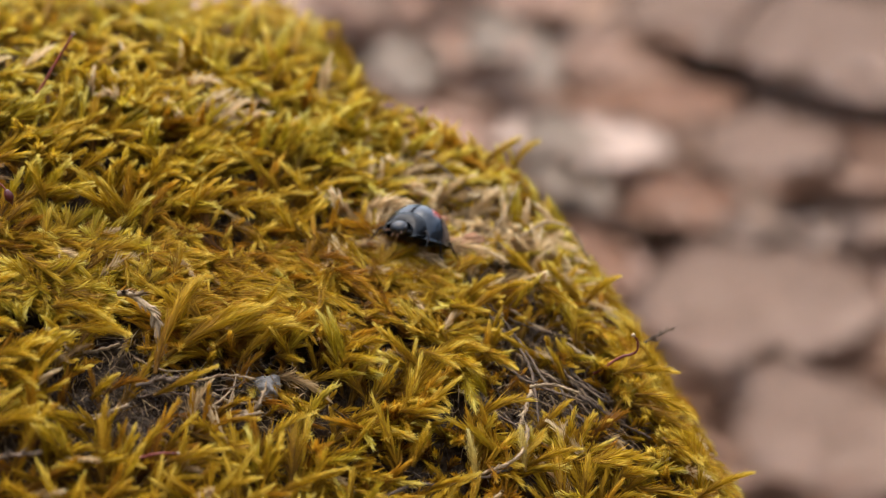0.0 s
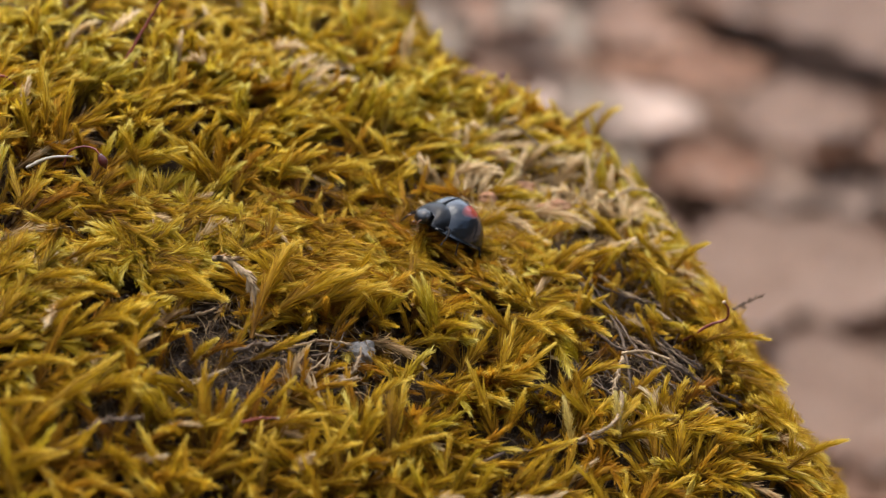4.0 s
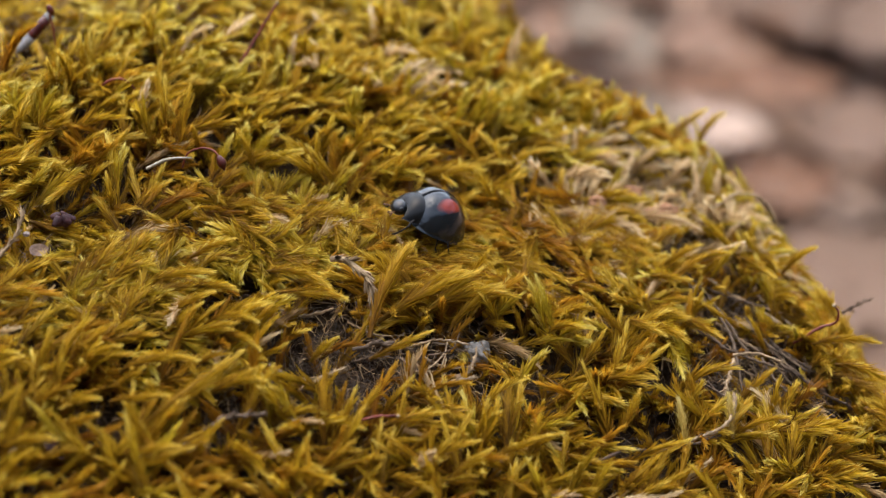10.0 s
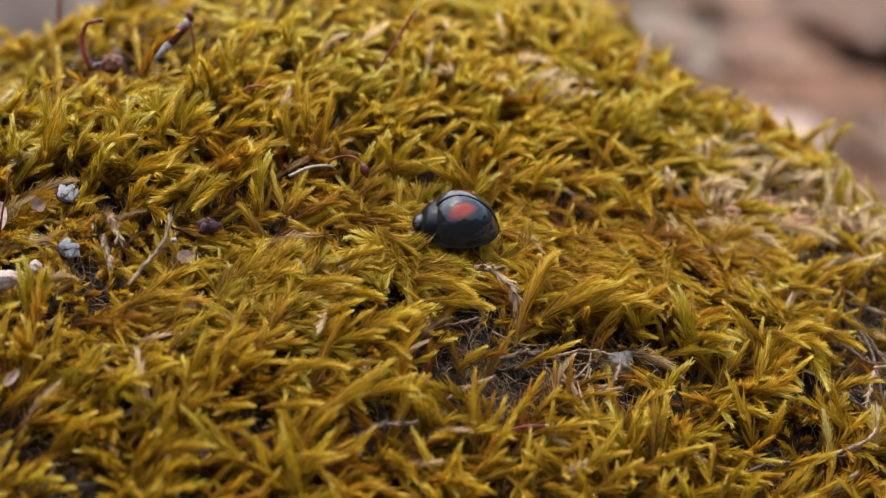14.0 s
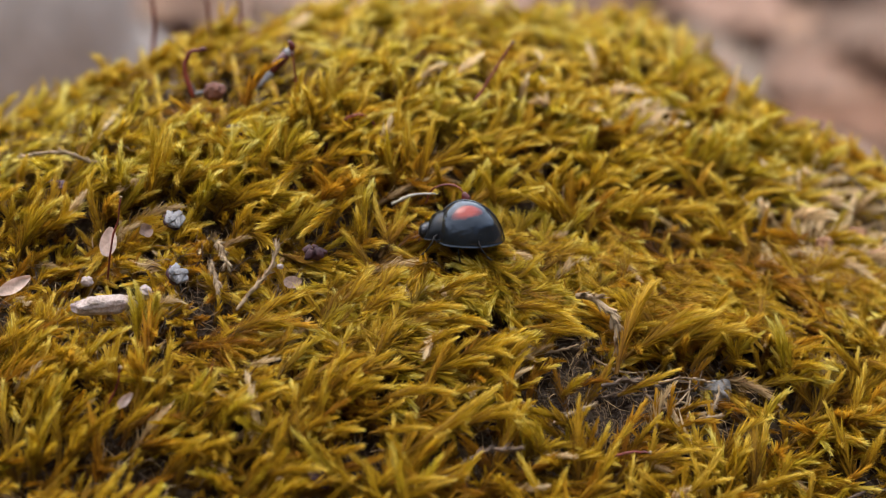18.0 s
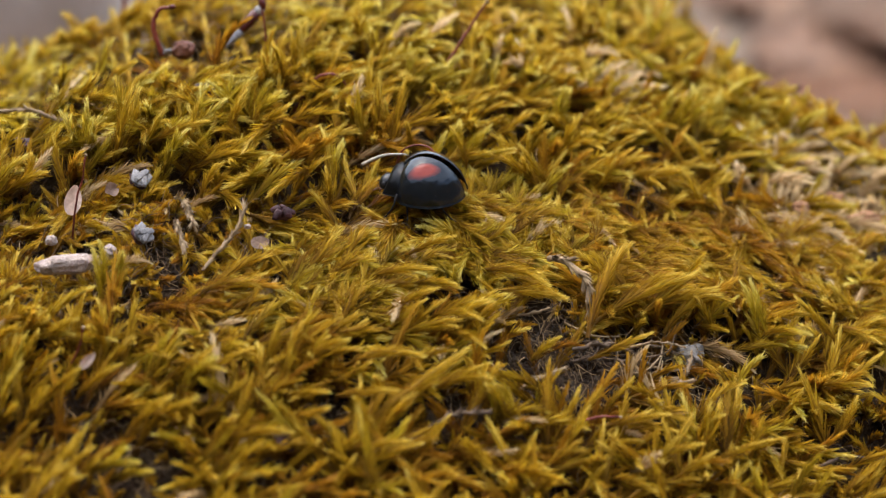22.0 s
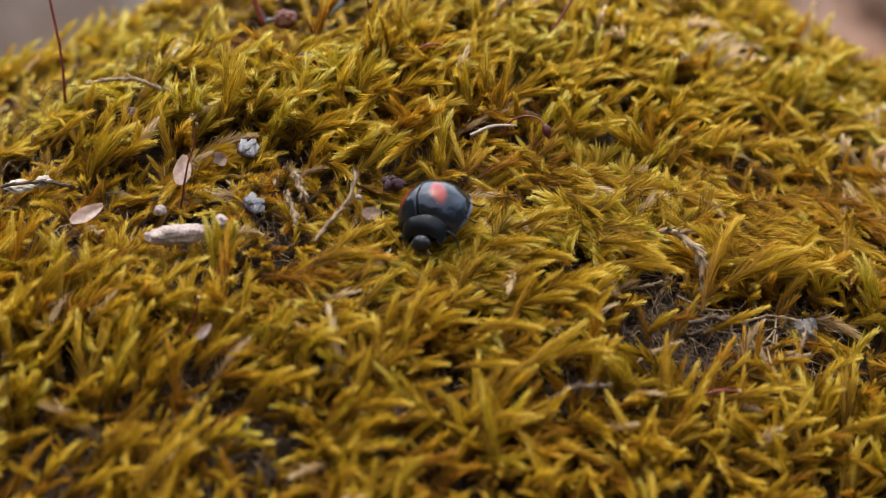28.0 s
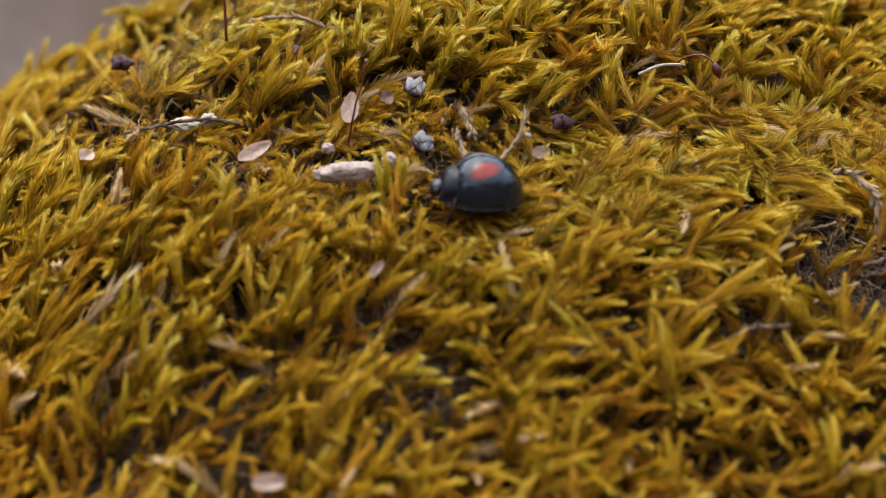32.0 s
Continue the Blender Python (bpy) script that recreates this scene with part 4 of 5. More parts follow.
marked_leaf(17, 706, 34, 33, -10, BUFF, 6, "buff fallen leaf on the litter")
marked_leaf(84, 522, 28, 36, 20, RUSSET, 6, "russet fallen leaf on the litter")

bm = blob_bm(92, 68, 124, 0.25, 4, 4, 1.3)
stone = tagged(part("stone", bm, PALE_STONE), "pale beige weathered stone on the leaf litter", "stone")
stone.matrix_basis = pose(*litter_place(-84, 150, -75), 0, 0, 12)


# ---- the ladybird ----
HINGE = Vector((1.0, 0, 1.40))


def elytron(side):
    """Half of a domed wing case with a narrow flared rim, drawn about its hinge."""
    bm = bmesh.new()

    def point(th, s2, rim=0.0):
        cx, cy = math.cos(th), math.sin(th)
        back = max(0.0, -cx)
        ax = 1.58 if cx > 0 else 2.10
        x = -0.20 + ax * abs(cx) ** (0.80 if cx > 0 else 0.94) * (1 if cx > 0 else -1) * s2 + 0.06 * rim * cx
        y = 1.86 * cy ** (0.80 if cx > 0 else 0.9) * s2 * (1 - 0.10 * back**2) + 0.075 * rim * cy
        z = 0.20 + 1.98 * (1 - s2 ** (2.1 - 0.15 * back)) ** (0.54 + 0.10 * back) - 0.03 * rim
        return (x - HINGE.x, side * max(y, 0.012) - HINGE.y, z - HINGE.z)

    n, nr = 30, 20
    rows = [[bm.verts.new(point(math.pi * i / n, math.sin(0.5 * math.pi * k / nr))) for k in range(nr + 1)] for i in range(n + 1)]
    for a, b in zip(rows, rows[1:]):
        for k in range(nr):
            bm.faces.new((a[k], a[k + 1], b[k + 1], b[k]))
    lip = [[a[nr], bm.verts.new(point(math.pi * i / n, 1.0, 1.0))] for i, a in enumerate(rows)]
    for a, b in zip(lip, lip[1:]):
        bm.faces.new((a[0], a[1], b[1], b[0]))
    bmesh.ops.dissolve_degenerate(bm, dist=0.001, edges=bm.edges)
    bmesh.ops.solidify(bm, geom=bm.faces, thickness=0.03)
    return bm


def shield():
    """The neck plate: a steep saddle that carries on the dome of the wing cases, its corners drawn down beside the head."""
    bm = bmesh.new()
    rows = []
    for i in range(17):
        u = i / 16
        half = 1.34 - 0.40 * u**1.6
        top = 1.52 - 0.66 * u**1.8
        foot = 0.34 - 0.12 * u
        row = []
        for k in range(29):
            q = k / 14 - 1
            side = math.sin(q * math.pi / 2)
            x = 0.94 + 0.74 * math.sin(u * 1.4) + q * q * (0.26 * u - 0.22 * (1 - u))
            row.append(bm.verts.new((x, half * side, foot + (top - foot) * max(0.0, 1 - abs(side) ** 2.5) ** 0.55)))
        rows.append(row)
    for a, b in zip(rows, rows[1:]):
        for k in range(28):
            bm.faces.new((a[k], a[k + 1], b[k + 1], b[k]))
    bmesh.ops.solidify(bm, geom=bm.faces, thickness=0.05)
    return bm


def ladybird():
    bug = tagged(new("ladybird"), "glossy black ladybird with one red spot on each wing case", "beetle")
    bm = blob_bm(1.85, 1.35, 0.42)
    bmesh.ops.translate(bm, verts=bm.verts, vec=(-0.2, 0, 0.40))
    part("body", bm, BLACK, bug)
    wings = {}
    for side, name in ((1, "left_elytron"), (-1, "right_elytron")):
        ob = part(name, elytron(side), SHELL, bug, "black wing case with a red spot")
        ob.location = HINGE * MM
        wings[side] = ob
    bm = blob_bm(1.32, 1.2, 0.48)
    bmesh.ops.translate(bm, verts=bm.verts, vec=(-0.45, 0, 0.90))
    part("hind_wing", bm, WING, bug, "folded orange-brown wing")
    part("pronotum", shield(), BLACK, bug, "glossy black neck shield")
    bm = blob_bm(0.38, 0.52, 0.42, 0.0, 2)
    for v in bm.verts:
        # a broad face that slopes down to the mouth
        v.co.y = math.copysign(abs(v.co.y / 0.52) ** 0.8, v.co.y) * 0.52
        v.co.x -= 0.18 * v.co.z
    bmesh.ops.translate(bm, verts=bm.verts, vec=(1.86, 0, 0.46))
    head = part("head", bm, BLACK, bug)
    for s in (1, -1):
        bm = blob_bm(0.13, 0.08, 0.15)
        bmesh.ops.translate(bm, verts=bm.verts, vec=(1.93, s * 0.46, 0.52))
        part("eye", bm, EYE, head)
        part("antenna", tube_bm([(2.08, s * 0.28, 0.24), (2.25, s * 0.42, 0.24), (2.40, s * 0.52, 0.16), (2.50, s * 0.56, 0.10)], (0.03, 0.025, 0.045, 0.02)), MOUTH_BROWN, head)
        part("palp", tube_bm([(2.10, s * 0.14, 0.06), (2.18, s * 0.18, -0.05), (2.20, s * 0.18, -0.14)], (0.04, 0.045, 0.025)), MOUTH_BROWN, head)
    legs = []
    for hx, spread, back in ((0.95, 0.9, 0.55), (0.25, 1.05, -0.15), (-0.55, 1.0, -0.65)):
        for s in (1, -1):
            pts = [(0, 0, 0), (back * 0.4, s * 0.45 * spread, 0.05), (back * 0.7, s * 0.85 * spread, -0.02), (back * 0.8, s * 0.98 * spread, -0.25), (back * 1.15, s * 1.04 * spread, -0.60), (back * 1.45, s * 1.06 * spread, -0.80)]
            leg = part("leg", tube_bm(pts, (0.09, 0.10, 0.07, 0.05, 0.04, 0.032), 8), LEG_BLACK, bug)
            part("foot", tube_bm([pts[-1], (back * 1.6, s * 1.10 * spread, -0.90), (back * 1.8, s * 1.16 * spread, -0.96), (back * 2.0, s * 1.22 * spread, -0.98)], (0.032, 0.05, 0.035, 0.012), 6), LEG_BLACK, leg)
            leg.location = Vector((hx, s * 0.75, 0.38)) * MM
            legs.append((leg, s, hx))
    return bug, wings, legs


bug, wings, legs = ladybird()


# ---- small things on the moss ----
def curve_points(pts, n=14, jitter=0.0, seed=0):
    """A smooth line through the given points (mm)."""
    r = random.Random(seed)
    P = [Vector(p) for p in pts]
    P = [P[0] * 2 - P[1]] + P + [P[-1] * 2 - P[-2]]
    out = []
    for k in range(n + 1):
        g = k / n * (len(P) - 3)
        i = min(int(g), len(P) - 4)
        t = g - i
        a, b, c, d = P[i : i + 4]
        q = 0.5 * (2 * b + (c - a) * t + (2 * a - 5 * b + 4 * c - d) * t * t + (3 * b - a - 3 * c + d) * t**3)
        out.append(q + Vector((r.uniform(-1, 1), r.uniform(-1, 1), r.uniform(-1, 1))) * jitter)
    return out


def sporophyte(pts, r, label, capsule=0.0, droop=None):
    """A thin red moss stalk, with its spore capsule where it still has one."""
    ob = tagged(new("moss_sporophyte"), label, "moss stalk")
    line = curve_points(recede(pts).tolist() if pts[0][1] > 16 else pts, 16, r * 0.25, len(label))
    part("stalk", tube_bm(line, [r * (1.15 - 0.35 * k / 16) for k in range(17)]), RED_STALK, ob)
    tip = line[-1]
    way = (line[-1] - line[-3]).normalized() if droop is None else Vector(droop).normalized()
    if capsule:
        steps = [(-0.1, 0.4), (0.1, 0.65), (0.35, 0.95), (0.65, 1.0), (0.88, 0.8), (1.0, 0.5), (1.18, 0.28), (1.3, 0.06)]
        part("capsule", tube_bm([tip + way * capsule * 2.4 * a for a, _ in steps], [capsule * b for _, b in steps], 10), CAPSULE, ob)
    else:
        part("tip_disc", tube_bm([tip - way * r, tip + way * r * 0.6, tip + way * r * 1.4], [r * 0.9, r * 1.7, r * 1.3], 8), DRY_STEM, ob)
    return ob


def stem(pts, r, mat, label, name="dry_stem", seed=0, scales=26, knots=1.0):
    """A withered moss stem: a knotty thread still set with shrivelled leaf scales."""
    rr = random.Random(seed)
    ob = tagged(new(name), label, "dry stem")
    line = curve_points(pts, 20, r * 0.22 * knots, seed)
    part("stalk", tube_bm(line, [r * (0.48 + 0.12 * knots * rr.uniform(-1, 1)) * (1 - 0.35 * k / 20) for k in range(21)], 7), mat, ob)
    bm = bmesh.new()
    for k in range(scales * 9):
        g = rr.uniform(0.5, 19.4)
        i = int(g)
        p, d = line[i].lerp(line[i + 1], g - i), (line[i + 1] - line[i]).normalized()
        out = d.cross(Vector((rr.uniform(-1, 1), rr.uniform(-1, 1), rr.uniform(-1, 1)))).normalized()
        side = d.cross(out)
        ln = r * rr.uniform(1.0, 2.8)
        way = (d + out * rr.uniform(0.02, 0.42)).normalized()
        wd = r * rr.uniform(0.10, 0.22)
        q = [p + out * r * 0.3, p + way * ln * 0.45 + side * wd, p + way * ln, p + way * ln * 0.45 - side * wd]
        vs = [bm.verts.new(v) for v in q]
        bm.faces.new(vs[:3])
        bm.faces.new((vs[0], vs[2], vs[3]))
    part("fringe", bm, mat, ob)
    return ob


def scale_leaf(at, long, wide, turn, mat, label, cup=0.25, name="bud_scale"):
    """A cupped papery scale with a pointed tip, drawn along +x."""
    bm = bmesh.new()
    rows = []
    for i in range(11):
        u = i / 10
        half = wide / 2 * math.sin(math.pi * (0.06 + 0.92 * u)) ** 0.6 * (1 - 0.25 * u)
        rows.append([bm.verts.new(((u - 0.5) * long, half * q, cup * wide * (q * q) + 0.12 * long * (u - 0.5) ** 2)) for q in (-1, -0.66, -0.33, 0, 0.33, 0.66, 1)])
    for a, b in zip(rows, rows[1:]):
        for k in range(6):
            bm.faces.new((a[k], a[k + 1], b[k + 1], b[k]))
    bmesh.ops.solidify(bm, geom=bm.faces, thickness=0.06)
    ob = tagged(part(name, bm, mat), label, "plant scale")
    ob.matrix_basis = pose(at[0] * MM, (at[1] - 0.3) * MM, (at[2] + 0.05) * MM, *turn)
    return ob


def lump(name, at, half, mat, label, category, seed=1, rough=0.35, turn=(0, 0, 0), freq=1.2, box=0.92):
    ob = tagged(part(name, blob_bm(*half, rough, seed, 4, freq, box), mat), label, category)
    ob.matrix_basis = pose(at[0] * MM, (at[1] - 0.3) * MM, (at[2] + 0.05) * MM, *turn)
    return ob


sporophyte([(-24.9, -3.7, 2.4), (-24.65, -4.0, 4.0), (-24.4, -4.1, 5.3), (-24.1, -4.0, 6.2), (-23.9, -3.8, 7.5)], 0.055, "thin red moss stalk standing upright, its capsule lost")
sporophyte([(-32.5, 7.7, 2.6), (-32.6, 8.0, 5.2), (-32.9, 8.4, 7.0), (-33.5, 9.2, 9.6)], 0.085, "tall dark red bare moss stalk")
sporophyte([(-8.6, 3.3, 3.6), (-8.3, 3.1, 4.5), (-7.6, 2.8, 5.0), (-6.9, 2.6, 5.0), (-6.55, 2.3, 4.75)], 0.05, "arching red moss stalk with a drooping dark red capsule", 0.25, (0.3, -0.25, -0.75))
sporophyte([(-7.5, 12.6, 2.4), (-6.4, 13.2, 4.3), (-5.0, 14.2, 6.4), (-4.0, 14.8, 7.9)], 0.085, "slender leaning red moss stalk")
sporophyte([(13.0, 29.4, -5.6), (14.4, 29.4, -4.8), (15.8, 29.6, -4.3)], 0.10, "short red moss stalk with a dark tip at the moss edge", 0.16)
sporophyte([(24.2, 1.2, -6.2), (25.6, 1.2, -5.2), (26.4, 1.1, -4.8), (26.5, 1.1, -4.2), (26.25, 1.1, -3.75)], 0.075, "hooked brown-red moss stalk at the moss edge")
sporophyte([(-16.3, 12.8, 4.2), (-16.3, 13.0, 6.6), (-16.6, 13.4, 8.4)], 0.07, "upright moss stalk with a small red capsule", 0.22, (0.35, 0, -0.8))
sporophyte([(-22.1, 12.7, 5.2), (-22.6, 13.1, 6.6), (-22.3, 13.4, 7.6), (-21.7, 13.3, 7.9)], 0.14, "hooked dark red moss stalk", 0.15)
sporophyte([(-24.5, 17.5, 5.0), (-24.3, 17.8, 8.5), (-25.2, 18.0, 10.5), (-26.0, 18.0, 10.0)], 0.12, "arching red moss stalk with a nodding capsule", 0.3, (-0.6, 0, -0.7))
sporophyte([(-21.0, 18.5, 5.0), (-21.4, 18.7, 9.0), (-22.2, 19.0, 11.0)], 0.11, "tall pinkish red moss stalk")
sporophyte([(-19.3, 19.0, 5.2), (-19.6, 19.4, 8.8), (-20.4, 19.5, 11.2)], 0.11, "tall pinkish red moss stalk")
sporophyte([(-14.5, 9.5, 3.4), (-13.5, 9.8, 5.2), (-12.2, 9.8, 5.6), (-11.2, 9.6, 4.4)], 0.08, "arching red moss stalk with a drooping dark red capsule", 0.2, (0.4, -0.2, -0.8))
sporophyte([(-23.9, -13.4, 0.6), (-23.2, -13.2, 2.0), (-22.9, -13.2, 3.2)], 0.06, "short rust-red moss stalk among the shoots")
sporophyte([(1.0, -13.9, -1.0), (1.9, -13.7, -0.9), (2.8, -13.4, -1.1)], 0.06, "fallen orange-red moss stalk")

scale_leaf((-24.75, -2.9, 4.50), 1.6, 1.02, (0, -42, 84), PALE_BUD, "pale pink oval bud scale standing in the moss", 0.12)
scale_leaf((-29.25, -5.6, 3.35), 1.9, 0.85, (35, -12, 38), PALE_BUD, "pale pinkish pointed bud scale lying on the moss", 0.2)
scale_leaf((-23.2, -0.8, 4.0), 0.95, 0.9, (50, 10, 60), TAN_CHIP, "small pink bud scale fragment", 0.2)
scale_leaf((-22.6, -14.0, 2.0), 1.0, 0.5, (50, -30, 40), PALE_BUD, "narrow pink bud scale fragment", 0.2)
scale_leaf((-13.0, -17.6, 0.2), 1.6, 0.8, (50, 20, -50), PURPLE, "reddish brown bud scale sunk in the moss", 0.2)
scale_leaf((-15.2, -4.4, 3.1), 0.95, 0.85, (30, 0, 20), TAN_CHIP, "flat tan bark chip in the moss", 0.1, "bark_chip")
scale_leaf((-38.0, -4.2, 2.0), 1.1, 0.9, (30, 10, 70), PALE_BUD, "pink bud scale fragment by the moss", 0.2)
scale_leaf((-26.2, -26.0, -1.6), 1.6, 0.9, (40, 0, 10), PALE_BUD, "pale pink bud scale in the moss", 0.2)

lump("stone_chip", (-24.5, -6.8, 3.08), (1.52, 0.46, 0.42), PINK_STONE, "elongated pinkish grey rough stone chip", "stone chip", 3, 0.34, (8, -4, 8), 1.3, 0.78)
lump("pebble", (-22.6, -5.9, 3.3), (0.36, 0.34, 0.32), PINK_STONE, "small round pinkish grit grain", "pebble", 5)
lump("pebble", (6.7, -4.7, -2.95), (0.80, 0.7, 0.65), mat_two("pale_grey_stone", (0.11, 0.098, 0.082), (0.25, 0.228, 0.195), 900, 0.9, 0.7, 0.0002), "pale grey lichen-flecked stone bared in the moss", "pebble", 8, 0.4)
lump("pebble", (-25.8, -4.2, 2.9), (0.3, 0.26, 0.24), PINK_STONE, "small tan grit grain", "pebble", 6)
lump("pebble", (-15.9, -3.6, 3.6), (0.17, 0.14, 0.13), PINK_STONE, "tiny pale grit grain", "pebble", 7)
lump("pebble", (-6.1, 17.0, 2.9), (0.9, 0.6, 0.5), RUST_SOIL, "reddish brown stone chip behind the moss", "pebble", 9)
lump("pebble", (17.3, 11.8, -4.0), (0.55, 0.5, 0.42), RUST_SOIL, "rust-brown crumbly soil grain", "pebble", 12)
lump("pebble", (18.2, 12.4, -4.1), (0.7, 0.5, 0.45), RUST_SOIL, "rust-brown crumbly soil grain", "pebble", 13)
lump("pebble", (16.4, 14.0, -3.8), (0.6, 0.5, 0.5), RUST_SOIL, "rust-brown crumbly soil grain", "pebble", 14)
lump("pebble", (14.0, 10.6, -2.6), (0.55, 0.5, 0.5), RUST_SOIL, "rust-brown crumbly soil grain", "pebble", 15)
lump("pebble", (-19.2, 8.1, 5.2), (0.8, 0.6, 0.5), PURPLE, "dark crumbly remnant of a bud", "plant debris", 16, 0.6)
lump("pebble", (-28.5, 3.5, 4.2), (0.5, 0.4, 0.4), PURPLE, "dark brown remnant of a bud", "plant debris", 17, 0.6)
lump("plant_debris", (-20.8, 12.2, 5.9), (0.6, 0.42, 0.5), mat_two("pink_brown", (0.10, 0.035, 0.018), (0.17, 0.065, 0.035), 1200, 0.6), "pinkish brown shrivelled bud", "plant debris", 18, 0.3)


def flake_stack(at, label, turn):
    """A chip of layered bark: a few grey flakes over a dark core."""
    ob = tagged(new("bark_flake"), label, "bark chip")
    bm = blob_bm(0.42, 0.5, 0.3, 0.4, 21, 3)
    part("core", bm, PURPLE, ob)
    for k, (x, y, z, sx, sy, a) in enumerate(((-0.12, 0.30, 0.34, 0.38, 0.22, 10), (0.15, 0.02, 0.38, 0.42, 0.2, -18), (-0.1, -0.22, 0.36, 0.36, 0.18, 14), (0.28, -0.36, 0.22, 0.3, 0.2, -5), (-0.32, 0.05, 0.26, 0.22, 0.26, 30))):
        bm = blob_bm(sx * 1.25, sy * 0.85, 0.075, 0.45, 30 + k, 3, 1.8, 0.5)
        bmesh.ops.rotate(bm, verts=bm.verts, matrix=Matrix.Rotation(radians(a), 3, "Z"))
        bmesh.ops.translate(bm, verts=bm.verts, vec=(x, y, z))
        part("flake", bm, GREY_FLAKE, ob)
    ob.matrix_basis = pose(at[0] * MM, (at[1] - 0.3) * MM, (at[2] + 0.05) * MM, *turn)
    return ob


flake_stack((-21.2, -5.0, 3.75), "layered light grey bark flake in the moss", (52, 8, 65))
flake_stack((-21.9, 0.3, 3.95), "small grey bark flake behind the shoots", (30, -10, 80))


def dark_bud(at, label):
    """A dried purple-brown bud of curled scales."""
    ob = tagged(new("dried_bud"), label, "dried bud")
    part("heart", blob_bm(0.45, 0.35, 0.3, 0.4, 3), PURPLE, ob)
    for k in range(5):
        a = k * 1.25
        bm = blob_bm(0.32, 0.22, 0.12, 0.5, 40 + k, 2)
        bmesh.ops.rotate(bm, verts=bm.verts, matrix=Euler((0.5 * math.sin(k * 2.0), 0.6, a)).to_matrix())
        bmesh.ops.translate(bm, verts=bm.verts, vec=(0.42 * math.cos(a), 0.34 * math.sin(a), 0.1 + 0.05 * k))
        part("scale", bm, PURPLE, ob)
    ob.matrix_basis = pose(at[0] * MM, (at[1] - 0.3) * MM, (at[2] + 0.05) * MM, 15, 0, 20)
    return ob


dark_bud((-14.2, -2.4, 3.7), "shrivelled purple-brown bud in the moss")
dark_bud((-37.8, 5.6, 2.2), "shrivelled dark purple bud in the moss")


def bud_tube(a, b, r, label):
    """A two-coloured bud: a grey papery foot, a brown barrel and a pale cap."""
    ob = tagged(new("papery_bud"), label, "bud")
    a, b = Vector(a), Vector(b)
    at = lambda t: a.lerp(b, t)
    part("foot", tube_bm([at(0), at(0.15), at(0.3), at(0.42)], [r * 0.3, r * 0.7, r * 0.95, r * 0.9], 10), GREY_FLAKE, ob)
    part("barrel", tube_bm([at(0.41), at(0.5), at(0.7), at(0.86)], [r * 0.9, r, r * 1.05, r], 10), CAPSULE, ob)
    part("cap", tube_bm([at(0.85), at(0.92), at(0.98), at(1.0)], [r * 0.98, r, r * 0.8, r * 0.3], 10), GREY_FLAKE, ob)
    return ob


bud_tube((-18.6, 13.6, 5.4), (-16.6, 14.6, 7.4), 0.30, "brown bud with a grey papery foot and cap")
stem([(-22.0, 12.7, 5.4), (-21.4, 12.5, 5.6), (-20.6, 12.4, 5.9)], 0.3, GREY_FLAKE, "grey papery husk beside a bud", "husk", 3, 6)

stem([(-17.9, -6.5, 2.6), (-17.2, -5.6, 3.2), (-16.6, -5.0, 3.7), (-16.2, -4.4, 4.2), (-16.0, -3.8, 5.0)], 0.22, DRY_STEM, "withered grey-tan moss stem leaning out of the moss", seed=4, scales=40)
stem([(-0.6, -2.9, 1.5), (0.2, -3.6, 1.9), (1.0, -4.4, 1.6), (1.5, -4.9, 0.6), (1.6, -5.1, -0.6)], 0.32, DRY_STEM, "curled withered tan moss stem", seed=5, scales=70)
stem([(-10.4, 2.4, 4.0), (-9.3, 2.5, 4.5), (-8.2, 2.7, 4.5)], 0.19, WHITE_GRIT, "bleached white moss stem beside a red stalk", seed=6, scales=3, knots=0.2)
stem([(0.6, -8.8, -0.2), (1.8, -8.6, 0.0), (2.9, -8.2, -0.4), (4.4, -8.2, -1.4)], 0.24, GREY_STEM, "withered brown moss stem over a bare hollow", seed=7, scales=40)
stem([(3.5, -7.8, -0.6), (4.9, -7.3, -0.6), (6.3, -6.9, -1.1)], 0.13, DRY_STEM, "thin pale withered moss stem", seed=8, scales=18)
stem([(12.2, -12.5, -4.6), (14.0, -11.5, -4.5), (15.6, -11.0, -4.8), (17.4, -10.2, -5.0), (19.1, -8.9, -5.3)], 0.2, GREY_STEM, "long dark withered moss stem", seed=9, scales=40)
stem([(17.6, -9.6, -5.2), (19.1, -8.9, -4.9), (19.8, -7.8, -4.7), (20.0, -6.6, -4.5)], 0.2, DRY_STEM, "pale straw-coloured withered shoot", seed=10, scales=50)
stem([(17.6, 6.5, -3.9), (18.4, 4.8, -4.0), (19.2, 3.3, -4.4), (20.6, 0.7, -5.1), (20.9, -3.8, -6.2)], 0.2, GREY_STEM, "matted grey withered stems down the slope", seed=11, scales=50)
stem([(18.3, 6.0, -4.1), (19.4, 4.2, -4.4), (20.3, 2.3, -4.9), (21.6, -1.0, -5.6)], 0.17, GREY_STEM, "matted grey withered stems down the slope", seed=12, scales=40)
stem([(20.5, -2.0, -4.9), (21.7, -2.2, -4.7), (23.0, -2.5, -5.0)], 0.17, DRY_STEM, "bleached withered moss stem", seed=13, scales=10, knots=0.5)
stem([(20.6, -1.6, -5.4), (20.2, -3.0, -5.6), (19.8, -4.4, -5.9)], 0.2, DRY_STEM, "withered tan moss stem hanging down", seed=14, scales=30)
stem([(19.2, 13.2, -4.4), (20.2, 14.6, -3.6), (21.1, 16.4, -2.5)], 0.13, DRY_STEM, "thin pale twig leaning out of the moss", seed=15, scales=8)
